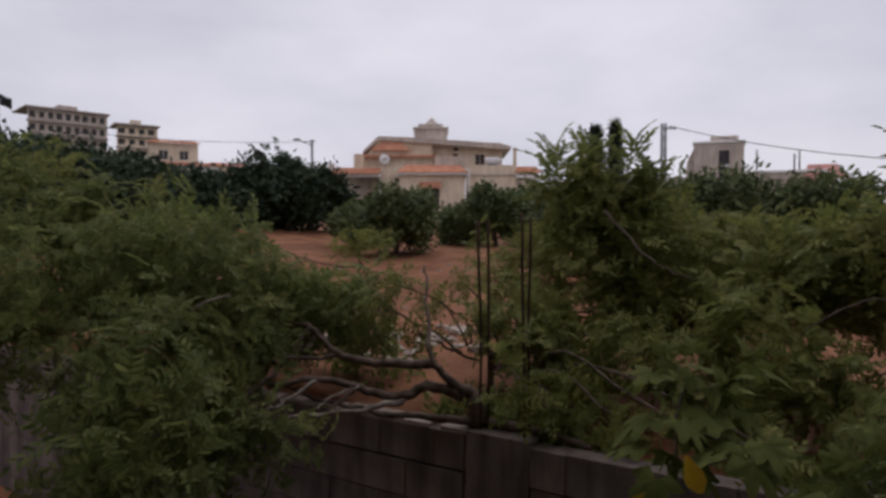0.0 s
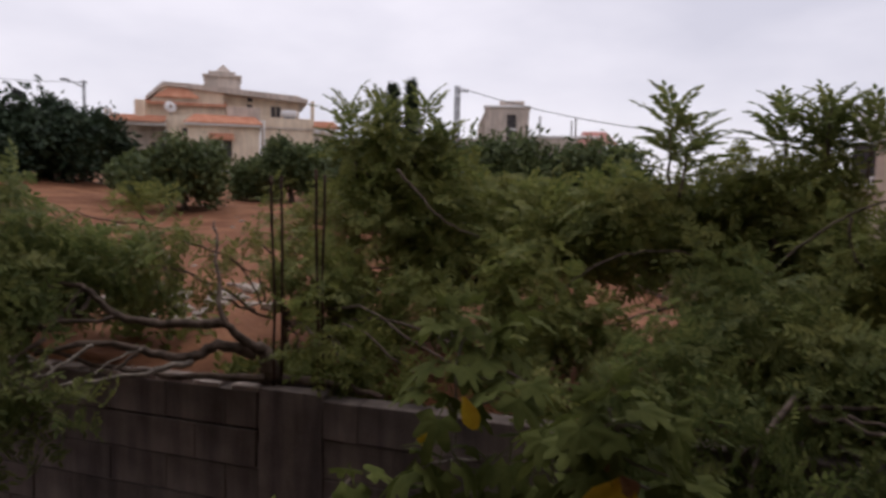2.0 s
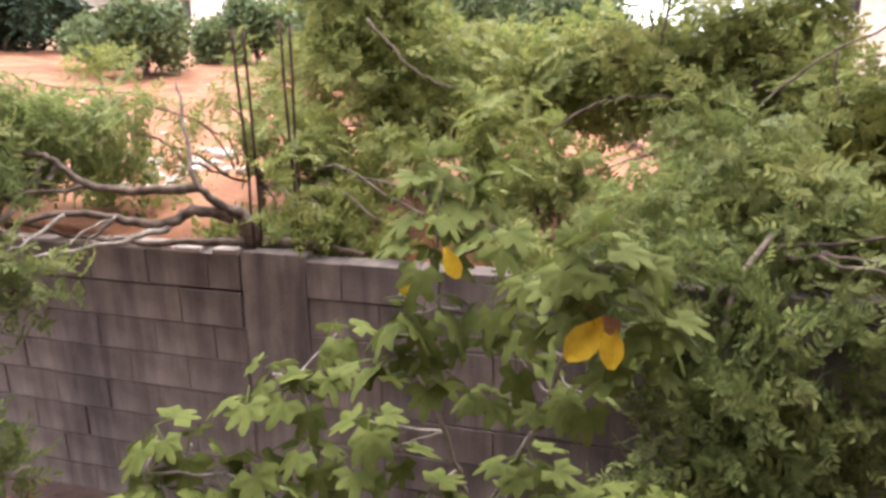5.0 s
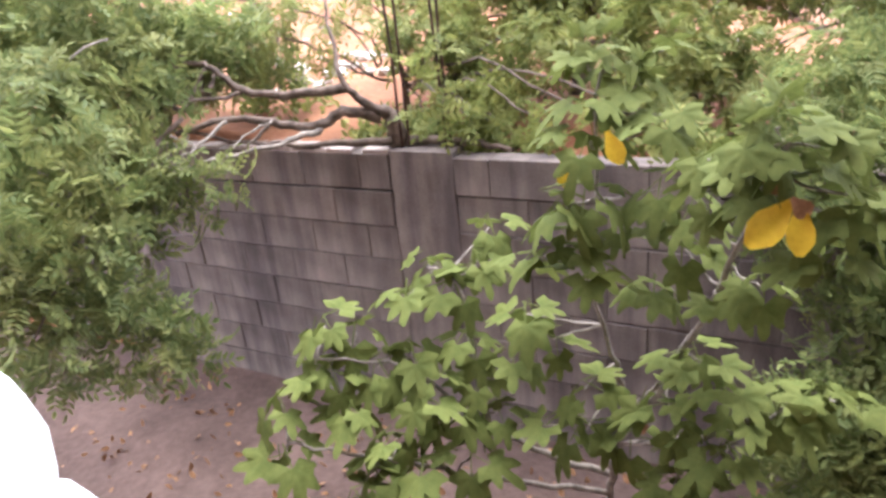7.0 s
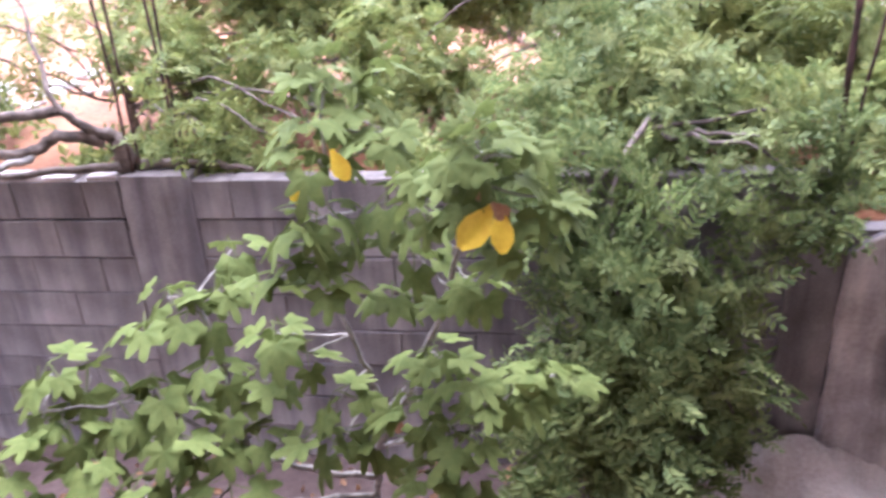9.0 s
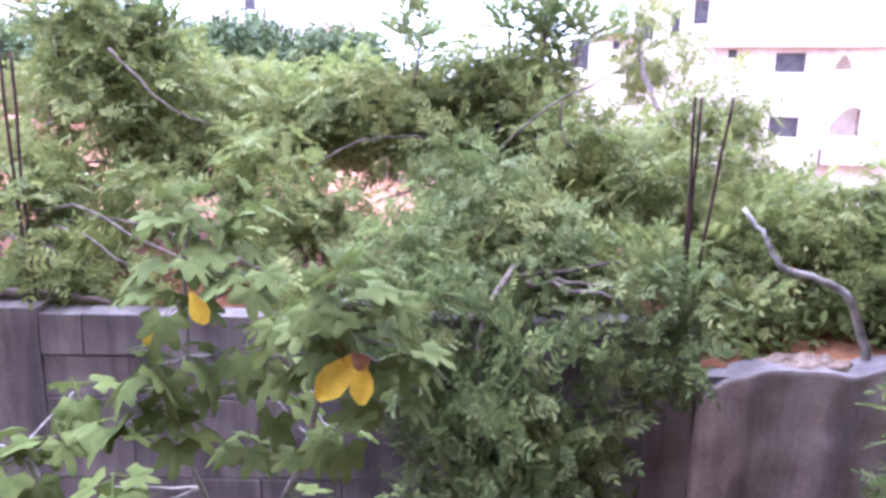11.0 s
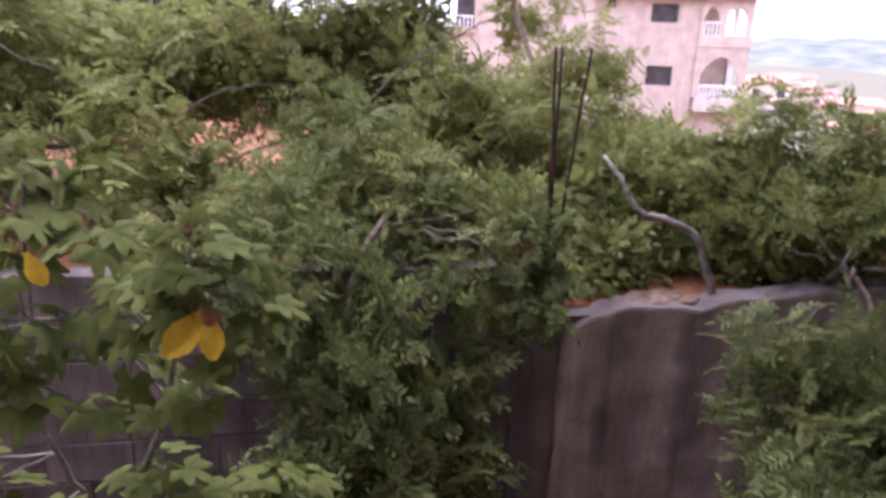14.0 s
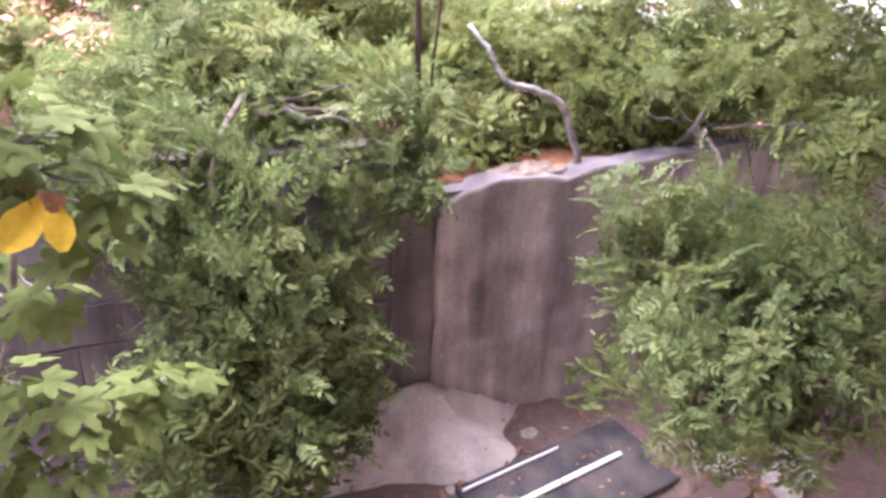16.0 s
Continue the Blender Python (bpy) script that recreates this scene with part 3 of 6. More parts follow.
RIGHT = [(3.54, 4.87, 2.83, 0.34), (3.83, 4.63, 2.92, 0.28), (4.10, 4.39, 3.05, 0.36), (4.20, 4.20, 2.93, 0.35), (3.00, 5.24, 2.68, 0.50), (3.38, 4.99, 2.68, 0.50), (3.73, 4.73, 2.74, 0.50), (4.06, 4.45, 2.70, 0.50), (4.05, 3.72, 2.42, 0.42), (2.35, 4.39, 2.00, 0.30), (3.29, 4.46, 2.38, 0.33), (3.76, 4.08, 2.23, 0.48), (3.91, 3.49, 2.26, 0.48), (2.72, 3.81, 1.86, 0.25), (3.03, 3.26, 1.92, 0.40), (3.27, 2.87, 1.86, 0.42)]


def tall_shoot(tree, x, y, z0, z1, seed, lean=(0.0, 0.0), size=1.0):
    """An upright leading shoot with large compound leaves held out round its tip."""
    rng = np.random.default_rng(seed)
    pts = bend([(x, y, z0), (x + lean[0] * 0.4, y + lean[1] * 0.4, (z0 + z1) / 2), (x + lean[0], y + lean[1], z1)], 4, 0.01, seed)
    part("stem", tube(pts, taper(len(pts), 0.014, 0.004), 6), "bark", tree)
    out = []
    n = 15
    for i in range(n):
        t = 0.25 + 0.75 * i / (n - 1)
        q = np.array((x + lean[0] * t, y + lean[1] * t, z0 + (z1 - z0) * t))
        v, f = pinnate(0.34 * size * (1.15 - 0.5 * t) * rng.uniform(0.85, 1.15), 6, 0.4, rng)
        v = turn_z(turn_y(v, -(0.35 + 0.75 * t) - rng.uniform(-0.15, 0.2)), i * 2.4 + rng.uniform(-0.3, 0.3))
        out.append((v + q, f))
    v, f = joined(out)
    from_arrays("leaves", v, f, "leaf", tree)["kind"] = "stuff"


tree = thing("pinnate_tree", "feathery green tree with tall leafy shoots behind the block wall", "tree")
pts = bend([(1.69, 5.75, 1.55), (1.74, 5.77, 1.95), (1.59, 5.78, 2.46), (1.49, 5.85, 2.96)], 5, 0.015, 8)
part("trunk", tube(pts, taper(len(pts), 0.075, 0.025), 9, 0.1, 8), "bark", tree)
bare(tree, [[(2.0, 4.9, 2.1), (2.14, 4.54, 2.28), (2.27, 4.36, 2.45), (2.44, 4.27, 2.55), (2.75, 4.19, 2.60), (2.96, 4.17, 2.57)], [(1.14, 5.31, 3.14), (1.28, 5.17, 2.95), (1.45, 5.02, 2.75), (1.65, 4.85, 2.65)]], 0.012)
limbs(tree, (1.69, 5.76, 2.10), MIDDLE, 31, 0.024)
crown_parts(tree, MIDDLE, 38, "leaf_light", SPRIGS, 13, keep=above_wall)
for i, (x, y, z0, z1, dx) in enumerate([(0.94, 5.99, 3.08, 3.66, -0.08), (1.17, 5.94, 3.12, 3.67, -0.02), (1.41, 5.89, 3.12, 3.72, 0.10), (1.58, 5.84, 2.95, 3.42, 0.1)]):
    tall_shoot(tree, x, y, z0, z1, 60 + i, (dx, 0))

tree = thing("pinnate_tree", "feathery green tree with upright shoots standing above the field", "tree")
pts = bend([(3.58, 4.55, 1.46), (3.61, 4.51, 1.96), (3.74, 4.38, 2.45), (3.89, 4.34, 2.95)], 5, 0.015, 9)
part("trunk", tube(pts, taper(len(pts), 0.07, 0.022), 9, 0.1, 9), "bark", tree)
bare(tree, [[(3.4, 4.0, 2.4), (3.44, 3.63, 2.71), (3.59, 3.48, 2.88), (3.74, 3.32, 2.98), (3.91, 3.27, 3.07), (4.06, 3.25, 3.12)], [(3.60, 3.48, 2.86), (3.60, 3.47, 2.68), (3.65, 3.41, 2.54)], [(3.06, 3.96, 2.22), (3.11, 3.79, 2.22), (3.24, 3.68, 2.22)]], 0.011)
limbs(tree, (3.61, 4.51, 2.01), RIGHT, 51, 0.022)
crown_parts(tree, RIGHT, 38, "leaf_light", SPRIGS, 14, keep=above_wall)
for i, (x, y, z0, z1, dx) in enumerate([(3.01, 4.54, 3.01, 3.62, 0.00), (3.07, 4.49, 2.96, 3.46, 0.10), (3.85, 4.32, 3.19, 3.60, -0.05), (4.04, 4.15, 3.18, 3.65, 0.03), (4.24, 3.98, 3.12, 3.58, 0.08), (4.14, 4.23, 3.14, 3.54, 0.00)]):
    tall_shoot(tree, x, y, z0, z1, 70 + i, (dx, 0))

OVER = [(3.03, 2.18, 1.76, 0.16), (3.16, 2.09, 1.69, 0.16), (3.10, 2.34, 1.9, 0.18), (3.31, 2.05, 1.79, 0.14), (3.33, 2.35, 1.95, 0.20), (2.99, 3.56, 2.10, 0.46), (3.13, 3.04, 1.94, 0.40), (2.41, 3.37, 1.91, 0.40), (2.73, 2.89, 1.70, 0.33), (2.27, 2.84, 1.68, 0.38), (1.96, 3.06, 1.72, 0.36), (2.91, 2.39, 1.55, 0.26), (3.03, 2.20, 1.45, 0.22), (3.28, 2.11, 1.59, 0.15), (2.11, 2.58, 1.23, 0.33), (1.91, 2.71, 1.45, 0.30), (2.42, 2.43, 1.14, 0.20), (2.17, 2.31, 0.92, 0.27), (2.37, 2.17, 0.76, 0.18), (1.82, 2.37, 0.79, 0.29), (2.04, 2.21, 0.60, 0.25), (2.50, 1.98, 0.66, 0.12), (1.57, 2.30, 0.51, 0.28), (2.11, 2.00, 0.35, 0.17)]
OVER_LOW = [(2.23, 2.45, 1.36, 0.26), (2.51, 2.31, 1.25, 0.24), (2.30, 2.34, 0.98, 0.24), (2.55, 2.16, 0.92, 0.20), (2.32, 2.20, 0.64, 0.22), (2.59, 2.01, 0.60, 0.14), (1.99, 2.31, 0.76, 0.26), (2.03, 2.16, 0.43, 0.26), (2.28, 1.99, 0.41, 0.20), (2.42, 2.25, 0.96, 0.22), (2.64, 2.10, 0.63, 0.18), (2.43, 2.12, 0.45, 0.20), (2.20, 2.28, 0.79, 0.26), (1.94, 2.23, 0.50, 0.26), (1.71, 2.38, 0.83, 0.28), (2.18, 2.05, 0.35, 0.18)]
tree = thing("pinnate_tree", "dense feathery green tree hanging over the block wall into the yard", "tree")
pts = bend([(3.05, 3.11, 1.41), (2.94, 3.04, 1.81), (2.65, 2.87, 1.94), (2.27, 2.69, 1.67), (2.12, 2.43, 1.16)], 5, 0.015, 10)
part("trunk", tube(pts, taper(len(pts), 0.032, 0.01), 9, 0.1, 10), "bark", tree)
limbs(tree, (2.65, 2.87, 1.89), OVER[:12:2] + OVER[12::3], 71, 0.016, lift=0.15)
crown_parts(tree, OVER, 50, "leaf", SPRIGS, 15, near=290, keep=above_wall, up=-0.1, size=0.8)
crown_parts(tree, OVER_LOW, 50, "leaf", SPRIGS, 25, keep=above_wall, up=-0.2, size=0.85)

HANG = [(3.70, 0.97, 1.32, 0.28), (3.97, 0.66, 1.32, 0.34), (4.00, 0.28, 1.39, 0.36), (3.49, 0.54, 1.07, 0.33), (3.52, 0.16, 1.13, 0.36), (3.68, 1.06, 1.09, 0.16), (3.61, -0.09, 1.26, 0.38), (3.36, 0.75, 0.86, 0.23), (3.32, 0.34, 0.91, 0.30), (3.22, 0.43, 0.59, 0.15), (3.33, -0.02, 0.98, 0.36), (3.31, 0.97, 0.61, 0.10), (3.14, 0.15, 0.83, 0.22), (3.13, 0.34, 0.65, 0.14)]
BEHIND = [(4.69, 2.09, 1.57, 0.2), (4.96, 1.91, 1.57, 0.25), (5.19, 1.48, 1.63, 0.28), (5.53, 1.00, 1.68, 0.28), (4.31, 2.36, 1.60, 0.2), (5.48, 1.86, 2.15, 0.5), (5.63, 1.29, 2.19, 0.5), (5.53, 0.72, 2.23, 0.5), (5.17, 0.32, 2.12, 0.46), (4.94, 1.64, 1.77, 0.3), (5.04, 1.25, 1.87, 0.33), (5.13, 0.78, 2.01, 0.38), (4.78, 0.34, 1.74, 0.28), (4.55, 0.12, 1.73, 0.3), (4.80, 2.44, 2.08, 0.34), (5.24, 2.20, 2.09, 0.38), (4.23, 2.64, 1.84, 0.24)]
tree = thing("pinnate_tree", "light green feathery tree with a bare bent limb beside the wall", "tree")
pts = bend([(4.42, 1.66, 1.22), (4.40, 1.66, 1.37), (4.35, 1.70, 1.61), (4.28, 1.77, 1.81), (4.14, 1.92, 1.90), (4.04, 2.03, 1.94), (4.00, 2.12, 2.06), (3.99, 2.17, 2.14), (4.04, 2.33, 2.25)], 4, 0.008, 12)
part("trunk", tube(pts, taper(len(pts), 0.034, 0.012), 9, 0.16, 12), "pale_bark", tree)
pts = bend([(5.11, 1.32, 1.3), (4.98, 1.10, 1.60), (4.64, 0.85, 1.57), (4.16, 0.66, 1.4), (3.59, 0.44, 1.1)], 5, 0.01, 13)
part("branch", tube(pts, taper(len(pts), 0.024, 0.01), 8, 0.12, 13), "bark", tree)
bare(tree, [[(4.98, 1.12, 1.6), (4.87, 0.99, 1.87), (4.80, 1.04, 1.71), (4.86, 1.00, 1.53), (4.92, 0.95, 1.39)], [(5.43, 0.62, 1.20), (5.62, 0.48, 1.12), (5.78, 0.37, 1.05)]], 0.014, "pale_bark")
bare(tree, [[(4.95, 1.05, 1.63), (5.14, 0.92, 1.68), (5.35, 0.77, 1.64), (5.53, 0.64, 1.57), (5.78, 0.47, 1.30), (5.94, 0.36, 1.22)], [(5.18, 0.85, 1.66), (5.29, 0.78, 1.46), (5.37, 0.72, 1.24)]], 0.014)
limbs(tree, (4.78, 0.99, 1.70), HANG[1::4] + BEHIND[1::4], 91, 0.011, "bark", lift=0.3)
# hanging shoots take the darker leaf tone, their shade put into the colour
crown_parts(tree, HANG, 54, "leaf", SPRIGS, 16, near=200, keep=above_wall, up=-0.2, size=0.8)
crown_parts(tree, BEHIND, 38, "leaf_light", SPRIGS, 17, keep=above_wall, size=0.9)

BESIDE = [(6.34, 4.86, 3.17, 0.38), (6.16, 5.02, 3.66, 0.28), (5.32, 3.75, 2.49, 0.46), (5.49, 3.48, 2.70, 0.38), (4.58, 3.56, 2.26, 0.40), (4.47, 3.98, 2.32, 0.34), (4.60, 3.04, 2.19, 0.36), (5.28, 2.92, 2.06, 0.34), (4.55, 2.60, 1.88, 0.3), (5.04, 2.29, 1.98, 0.34), (5.18, 1.97, 2.03, 0.38), (4.80, 1.83, 1.87, 0.26), (5.47, 2.81, 1.80, 0.4), (6.10, 2.46, 1.6, 0.4), (6.19, 3.67, 2.04, 0.45), (6.17, 1.67, 1.82, 0.45), (4.82, 3.36, 1.88, 0.35)]
tree = thing("pinnate_tree", "bushy yellow-green tree in the field behind the wall", "tree")
pts = bend([(5.32, 3.60, 1.41), (5.30, 3.60, 1.91), (5.46, 3.81, 2.41), (5.96, 4.65, 3.05), (6.21, 4.97, 3.56)], 5, 0.02, 15)
part("trunk", tube(pts, taper(len(pts), 0.07, 0.012), 9, 0.1, 15), "bark", tree)
limbs(tree, (5.30, 3.60, 1.91), BESIDE, 131, 0.02)
crown_parts(tree, BESIDE, 38, "leaf_light", SPRIGS, 18, keep=above_wall, size=0.9)

SMALL = [(-0.43, 5.59, 2.58, 0.15), (-0.16, 5.41, 2.47, 0.14), (0.11, 5.70, 2.58, 0.17), (-0.24, 5.12, 2.25, 0.1), (0.16, 5.11, 2.38, 0.14), (0.50, 6.07, 2.71, 0.33), (0.80, 6.53, 2.89, 0.40), (0.40, 5.01, 2.23, 0.20), (0.55, 5.27, 2.53, 0.28), (-1.05, 5.61, 2.5, 0.2), (-0.67, 5.38, 2.43, 0.12), (0.50, 4.95, 2.28, 0.26), (0.55, 4.79, 1.96, 0.24), (0.37, 4.74, 1.81, 0.14), (0.83, 4.60, 2.06, 0.24), (0.82, 4.48, 1.80, 0.18), (0.43, 4.23, 2.02, 0.15), (0.44, 4.29, 2.32, 0.13), (0.72, 4.31, 1.86, 0.13), (0.99, 4.12, 1.86, 0.14), (1.32, 3.89, 1.84, 0.15), (1.65, 3.65, 1.82, 0.15), (0.62, 4.38, 1.85, 0.10)]
tree = thing("pinnate_tree", "young feathery tree with thin leafy twigs over the red field", "tree")
pts = bend([(0.33, 5.55, 1.54), (0.31, 5.52, 1.94), (0.28, 5.54, 2.34), (0.54, 5.96, 2.77)], 5, 0.015, 16)
part("trunk", tube(pts, taper(len(pts), 0.04, 0.01), 8, 0.1, 16), "bark", tree)
limbs(tree, (0.31, 5.52, 1.94), SMALL, 151, 0.013)
crown_parts(tree, SMALL, 26, "leaf_light", SPRIGS_SMALL, 19, keep=above_wall)

sapling = thing("sapling", "slender sapling with a bent stem and thin light green crown", "tree")
pts = bend([(-0.87, 9.14, 1.84), (-0.92, 9.11, 2.29), (-1.11, 9.08, 2.59), (-1.16, 9.04, 2.94)], 5, 0.012, 17)
part("trunk", tube(pts, taper(len(pts), 0.03, 0.008), 7), "bark", sapling)
pts = bend([(-1.09, 9.09, 2.56), (-1.51, 9.03, 2.59), (-1.96, 8.97, 2.73)], 5, 0.012, 18)
part("branch", tube(pts, taper(len(pts), 0.018, 0.006), 7), "bark", sapling)
crown_parts(sapling, [(-1.09, 9.03, 2.95, 0.30), (-0.81, 9.06, 2.88, 0.20), (-1.44, 8.99, 2.80, 0.20)], 20, "leaf_light", SPRIGS_SMALL, 20)


def round_tree(name, x, y, top, width, seed, mat, label, foot=None, tufts=700, leaf=2.4):
    """A round-headed tree or bush: forked trunk and a lumpy crown of small leaves with gaps."""
    rng = random.Random(seed)
    z0 = land(x, y) if foot is None else foot
    t = thing(name, label, "tree")
    h = top - z0
    fork = z0 + h * 0.22
    pts = bend([(x, y, z0 - 0.1), (x + 0.03 * h, y, z0 + h * 0.15), (x, y, fork), (x, y, z0 + h * 0.6)], 3, 0.02 * h, seed)
    part("trunk", tube(pts, taper(len(pts), 0.055 * h, 0.015 * h), 8, 0.15, seed), "bark", t)
    clumps = []
    for i in range(13):
        a = i * 2.4 + rng.uniform(-0.3, 0.3)
        k = rng.uniform(0.15, 0.85)
        r = width * 0.5 * math.sin(math.pi * (0.25 + 0.62 * k)) * rng.uniform(0.45, 0.85)
        clumps.append((x + math.cos(a) * r, y + math.sin(a) * r, z0 + h * (0.2 + 0.68 * k), width * rng.uniform(0.13, 0.22)))
    limbs(t, (x, y, fork), clumps[::2], seed, 0.02 * h)
    nprng = np.random.default_rng(seed)
    places, lean = spots([(cx, cy, cz, 0.4) for cx, cy, cz, _ in clumps], tufts // 13, nprng)
    mids = np.repeat(np.array([c[:3] for c in clumps]), tufts // 13, axis=0)[:len(places)]
    scale = np.repeat(np.array([c[3] / 0.4 for c in clumps]), tufts // 13)[:len(places)]
    places = mids + (places - mids) * scale[:, None]
    v, f = scatter(places, lean, TUFTS, nprng, leaf)
    from_arrays("crown", v, f, mat, t)["kind"] = "stuff"
    return t


DARK = "dense dark evergreen tree on the rise behind the field"
for i, (x, y, top, w) in enumerate([(-15.20, 22.00, 6.24, 4.5), (-12.60, 22.90, 6.00, 4.6), (-11.00, 23.60, 5.35, 4.0), (-9.40, 24.30, 4.75, 3.8), (-8.00, 24.80, 4.5, 3.2), (-6.90, 27.20, 5.80, 3.6), (-5.20, 27.50, 5.62, 3.0), (-5.90, 26.50, 5.81, 2.4), (-16.50, 26.00, 6.82, 5.0), (-10.20, 22.00, 4.74, 3.6), (-12.60, 20.60, 5.04, 4.2)]):
    round_tree("evergreen_tree", x, y, top, w, 400 + i, "leaf_dark", DARK, leaf=2.9, tufts=900)
for i, (x, y, top, w) in enumerate([(-1.26, 18.00, 4.16, 2.5), (1.50, 22.00, 4.69, 2.0), (2.40, 21.90, 4.33, 1.8), (0.60, 22.60, 3.88, 1.6), (-2.50, 20.50, 3.94, 1.6), (3.70, 23.70, 5.06, 2.6)]):
    round_tree("olive_tree", x, y, top, w, 430 + i, "olive", "low round olive tree standing on bare red earth", tufts=800, leaf=1.7)
for i, (x, y, top, w) in enumerate([(15.9, 8.4, 1.00, 2.8), (14.6, 8.8, 0.85, 2.4), (14.6, 6.6, 0.42, 2.6), (12.0, 4.2, 0.69, 2.6), (3.1, 13.6, 4.05, 2.8), (5.4, 15.0, 4.25, 3.0), (7.4, 14.1, 4.19, 2.8), (13.0, 1.7, 0.80, 3.0), (8.4, 13.2, 3.44, 2.6), (12.7, 10.6, 1.49, 2.8), (10.1, 11.3, 1.99, 2.6), (14.2, -0.4, 1.33, 3.2), (10.2, 5.6, 0.73, 2.0), (17.4, 3.4, 0.80, 3.4)]):
    round_tree("olive_tree", x, y, top, w, 450 + i, "olive", "grey-green tree among scrub on falling ground", tufts=900, leaf=1.9)


def cypress(x, y, top, seed):
    """A narrow, pointed evergreen."""
    z0 = land(x, y)
    t = thing("cypress_tree", "narrow dark cypress with a pointed tip", "tree")
    part("trunk", tube([(x, y, z0 - 0.1), (x, y, z0 + 1.0), (x, y, top - 0.3)], [0.09, 0.07, 0.015], 7), "bark", t)
    rng = np.random.default_rng(seed)
    n = 700
    k = rng.uniform(0, 1, n) ** 0.8
    a = rng.uniform(0, 6.28, n)
    r = 0.34 * (1 - k) ** 0.55 * rng.uniform(0.55, 1.05, n) + 0.03
    places = np.stack([x + np.cos(a) * r, y + np.sin(a) * r, z0 + 0.4 + (top - z0 - 0.45) * k], axis=1)
    lean = np.stack([np.cos(a) * 0.4, np.sin(a) * 0.4, np.ones(n)], axis=1)
    v, f = scatter(places, lean, TUFTS, rng, 1.0, 0.8, 0.6)
    from_arrays("crown", v, f, "leaf_dark", t)["kind"] = "stuff"


cypress(5.2, 24.4, 6.8, 480)
cypress(5.85, 24.3, 6.95, 481)


# weeds along the top of the bank, thin and broken
rng = np.random.default_rng(41)
n = 700
s_, v_ = rng.uniform(-2.5, 7.5, n), 0.25 + rng.exponential(0.45, n)
keep_ = [noise.noise((a * 0.9, b * 0.9, 3)) > -0.05 for a, b in zip(s_, v_)]
places = [local_point(a, b) for a, b, k in zip(s_, v_, keep_) if k]
places = np.array([(q.x, q.y, land(q.x, q.y) + 0.06) for q in places])
wv, wf = scatter(places, np.tile((0, 0, 1.0), (len(places), 1)), TUFTS, rng, 1.0, 0.6, 0.4)
tagged(from_arrays("weeds", wv, wf, "leaf_light"), "low green weeds on the bank above the wall", "weeds", kind="stuff")

# ---- fig shrub in the yard ----
def fig_leaf_mesh(name, mat, rng, size=0.17):
    """A blunt-lobed leaf along +x with a stalk, cupped between its veins and drooping at the lobes."""
    lobes = [(-2.35, 0.5, 0), (-1.6, 0.74, 1), (-1.17, 0.6, 0), (-0.76, 0.88, 1), (-0.36, 0.56, 0), (0.0, 1.04, 1), (0.36, 0.56, 0), (0.76, 0.88, 1), (1.17, 0.6, 0), (1.6, 0.74, 1), (2.35, 0.5, 0)]
    bm = bmesh.new()
    droop, cup = rng.uniform(0.15, 0.65), rng.uniform(-0.1, 0.3)

    def at(a, r, sunk=0.0):
        x, y = math.cos(a) * r + 0.3, math.sin(a) * r * 0.88
        return bm.verts.new((x * size, y * size, (cup * abs(y) - droop * max(0, r - 0.15) ** 2 - sunk) * size))

    mid = at(0, 0.0)
    outer, inner = [], []
    for a, r, tip in lobes:
        a, r = a + rng.uniform(-0.06, 0.06), r * (rng.uniform(0.9, 1.12) if tip else rng.uniform(0.78, 1.08))
        if tip:
            for da, k, sunk in ((-0.21, 0.82, 0.03), (-0.07, 0.985, 0.02), (0.06, 1.0, 0.02), (0.21, 0.83, 0.03)):
                outer.append(at(a + da, r * k, sunk))
                inner.append(at(a + da * 1.25, 0.4 * r, 0.0 if abs(da) < 0.1 else 0.035))
        else:
            outer.append(at(a, r, 0.03))
            inner.append(at(a, 0.38 * r, 0.05))
    for k in range(len(outer) - 1):
        bm.faces.new((inner[k], outer[k], outer[k + 1], inner[k + 1])).smooth = True
        bm.faces.new((mid, inner[k], inner[k + 1])).smooth = True
    stalk = [bm.verts.new(c) for c in ((-0.45 * size, 0.004, 0.03 * size), (-0.45 * size, -0.004, 0.03 * size), (0.3 * size, -0.003, 0), (0.3 * size, 0.003, 0), (0.0, 0.0, -0.03 * size))]
    bm.faces.new((stalk[0], stalk[1], stalk[2], stalk[3]))
    bm.faces.new((stalk[1], stalk[4], stalk[2]))
    me = bpy.data.meshes.new(name)
    bm.to_mesh(me)
    bm.free()
    me.materials.append(M[mat])
    return me


fig_rng = random.Random(21)
FIG_LEAVES = [fig_leaf_mesh("leaf", "fig_leaf", fig_rng) for _ in range(9)]
FIG_CROWN = [(0.83, 2.57, 2.48), (0.73, 2.57, 2.47), (1.04, 2.59, 2.47), (0.92, 2.51, 2.37), (0.71, 2.46, 2.33), (0.68, 2.36, 2.23), (0.85, 2.30, 2.26), (0.96, 2.35, 2.28), (0.56, 2.34, 2.02), (0.66, 2.29, 2.06), (0.77, 2.28, 1.94), (0.57, 2.33, 1.88), (0.64, 2.28, 1.79), (0.87, 2.22, 2.08), (0.94, 2.13, 2.02), (0.89, 2.31, 1.66), (1.00, 2.30, 1.81), (0.49, 2.42, 1.81)]
FIG_SHOOT = [(1.02, 1.83, 2.35), (0.94, 1.81, 2.31), (1.04, 1.76, 2.29), (1.15, 1.78, 2.30), (1.13, 1.69, 2.19), (1.14, 1.66, 2.13), (0.95, 1.77, 2.20), (0.91, 1.85, 2.25), (0.87, 1.92, 2.26), (0.88, 1.87, 2.16), (1.07, 1.68, 2.03), (0.98, 2.01, 1.76), (1.06, 1.92, 1.83)]
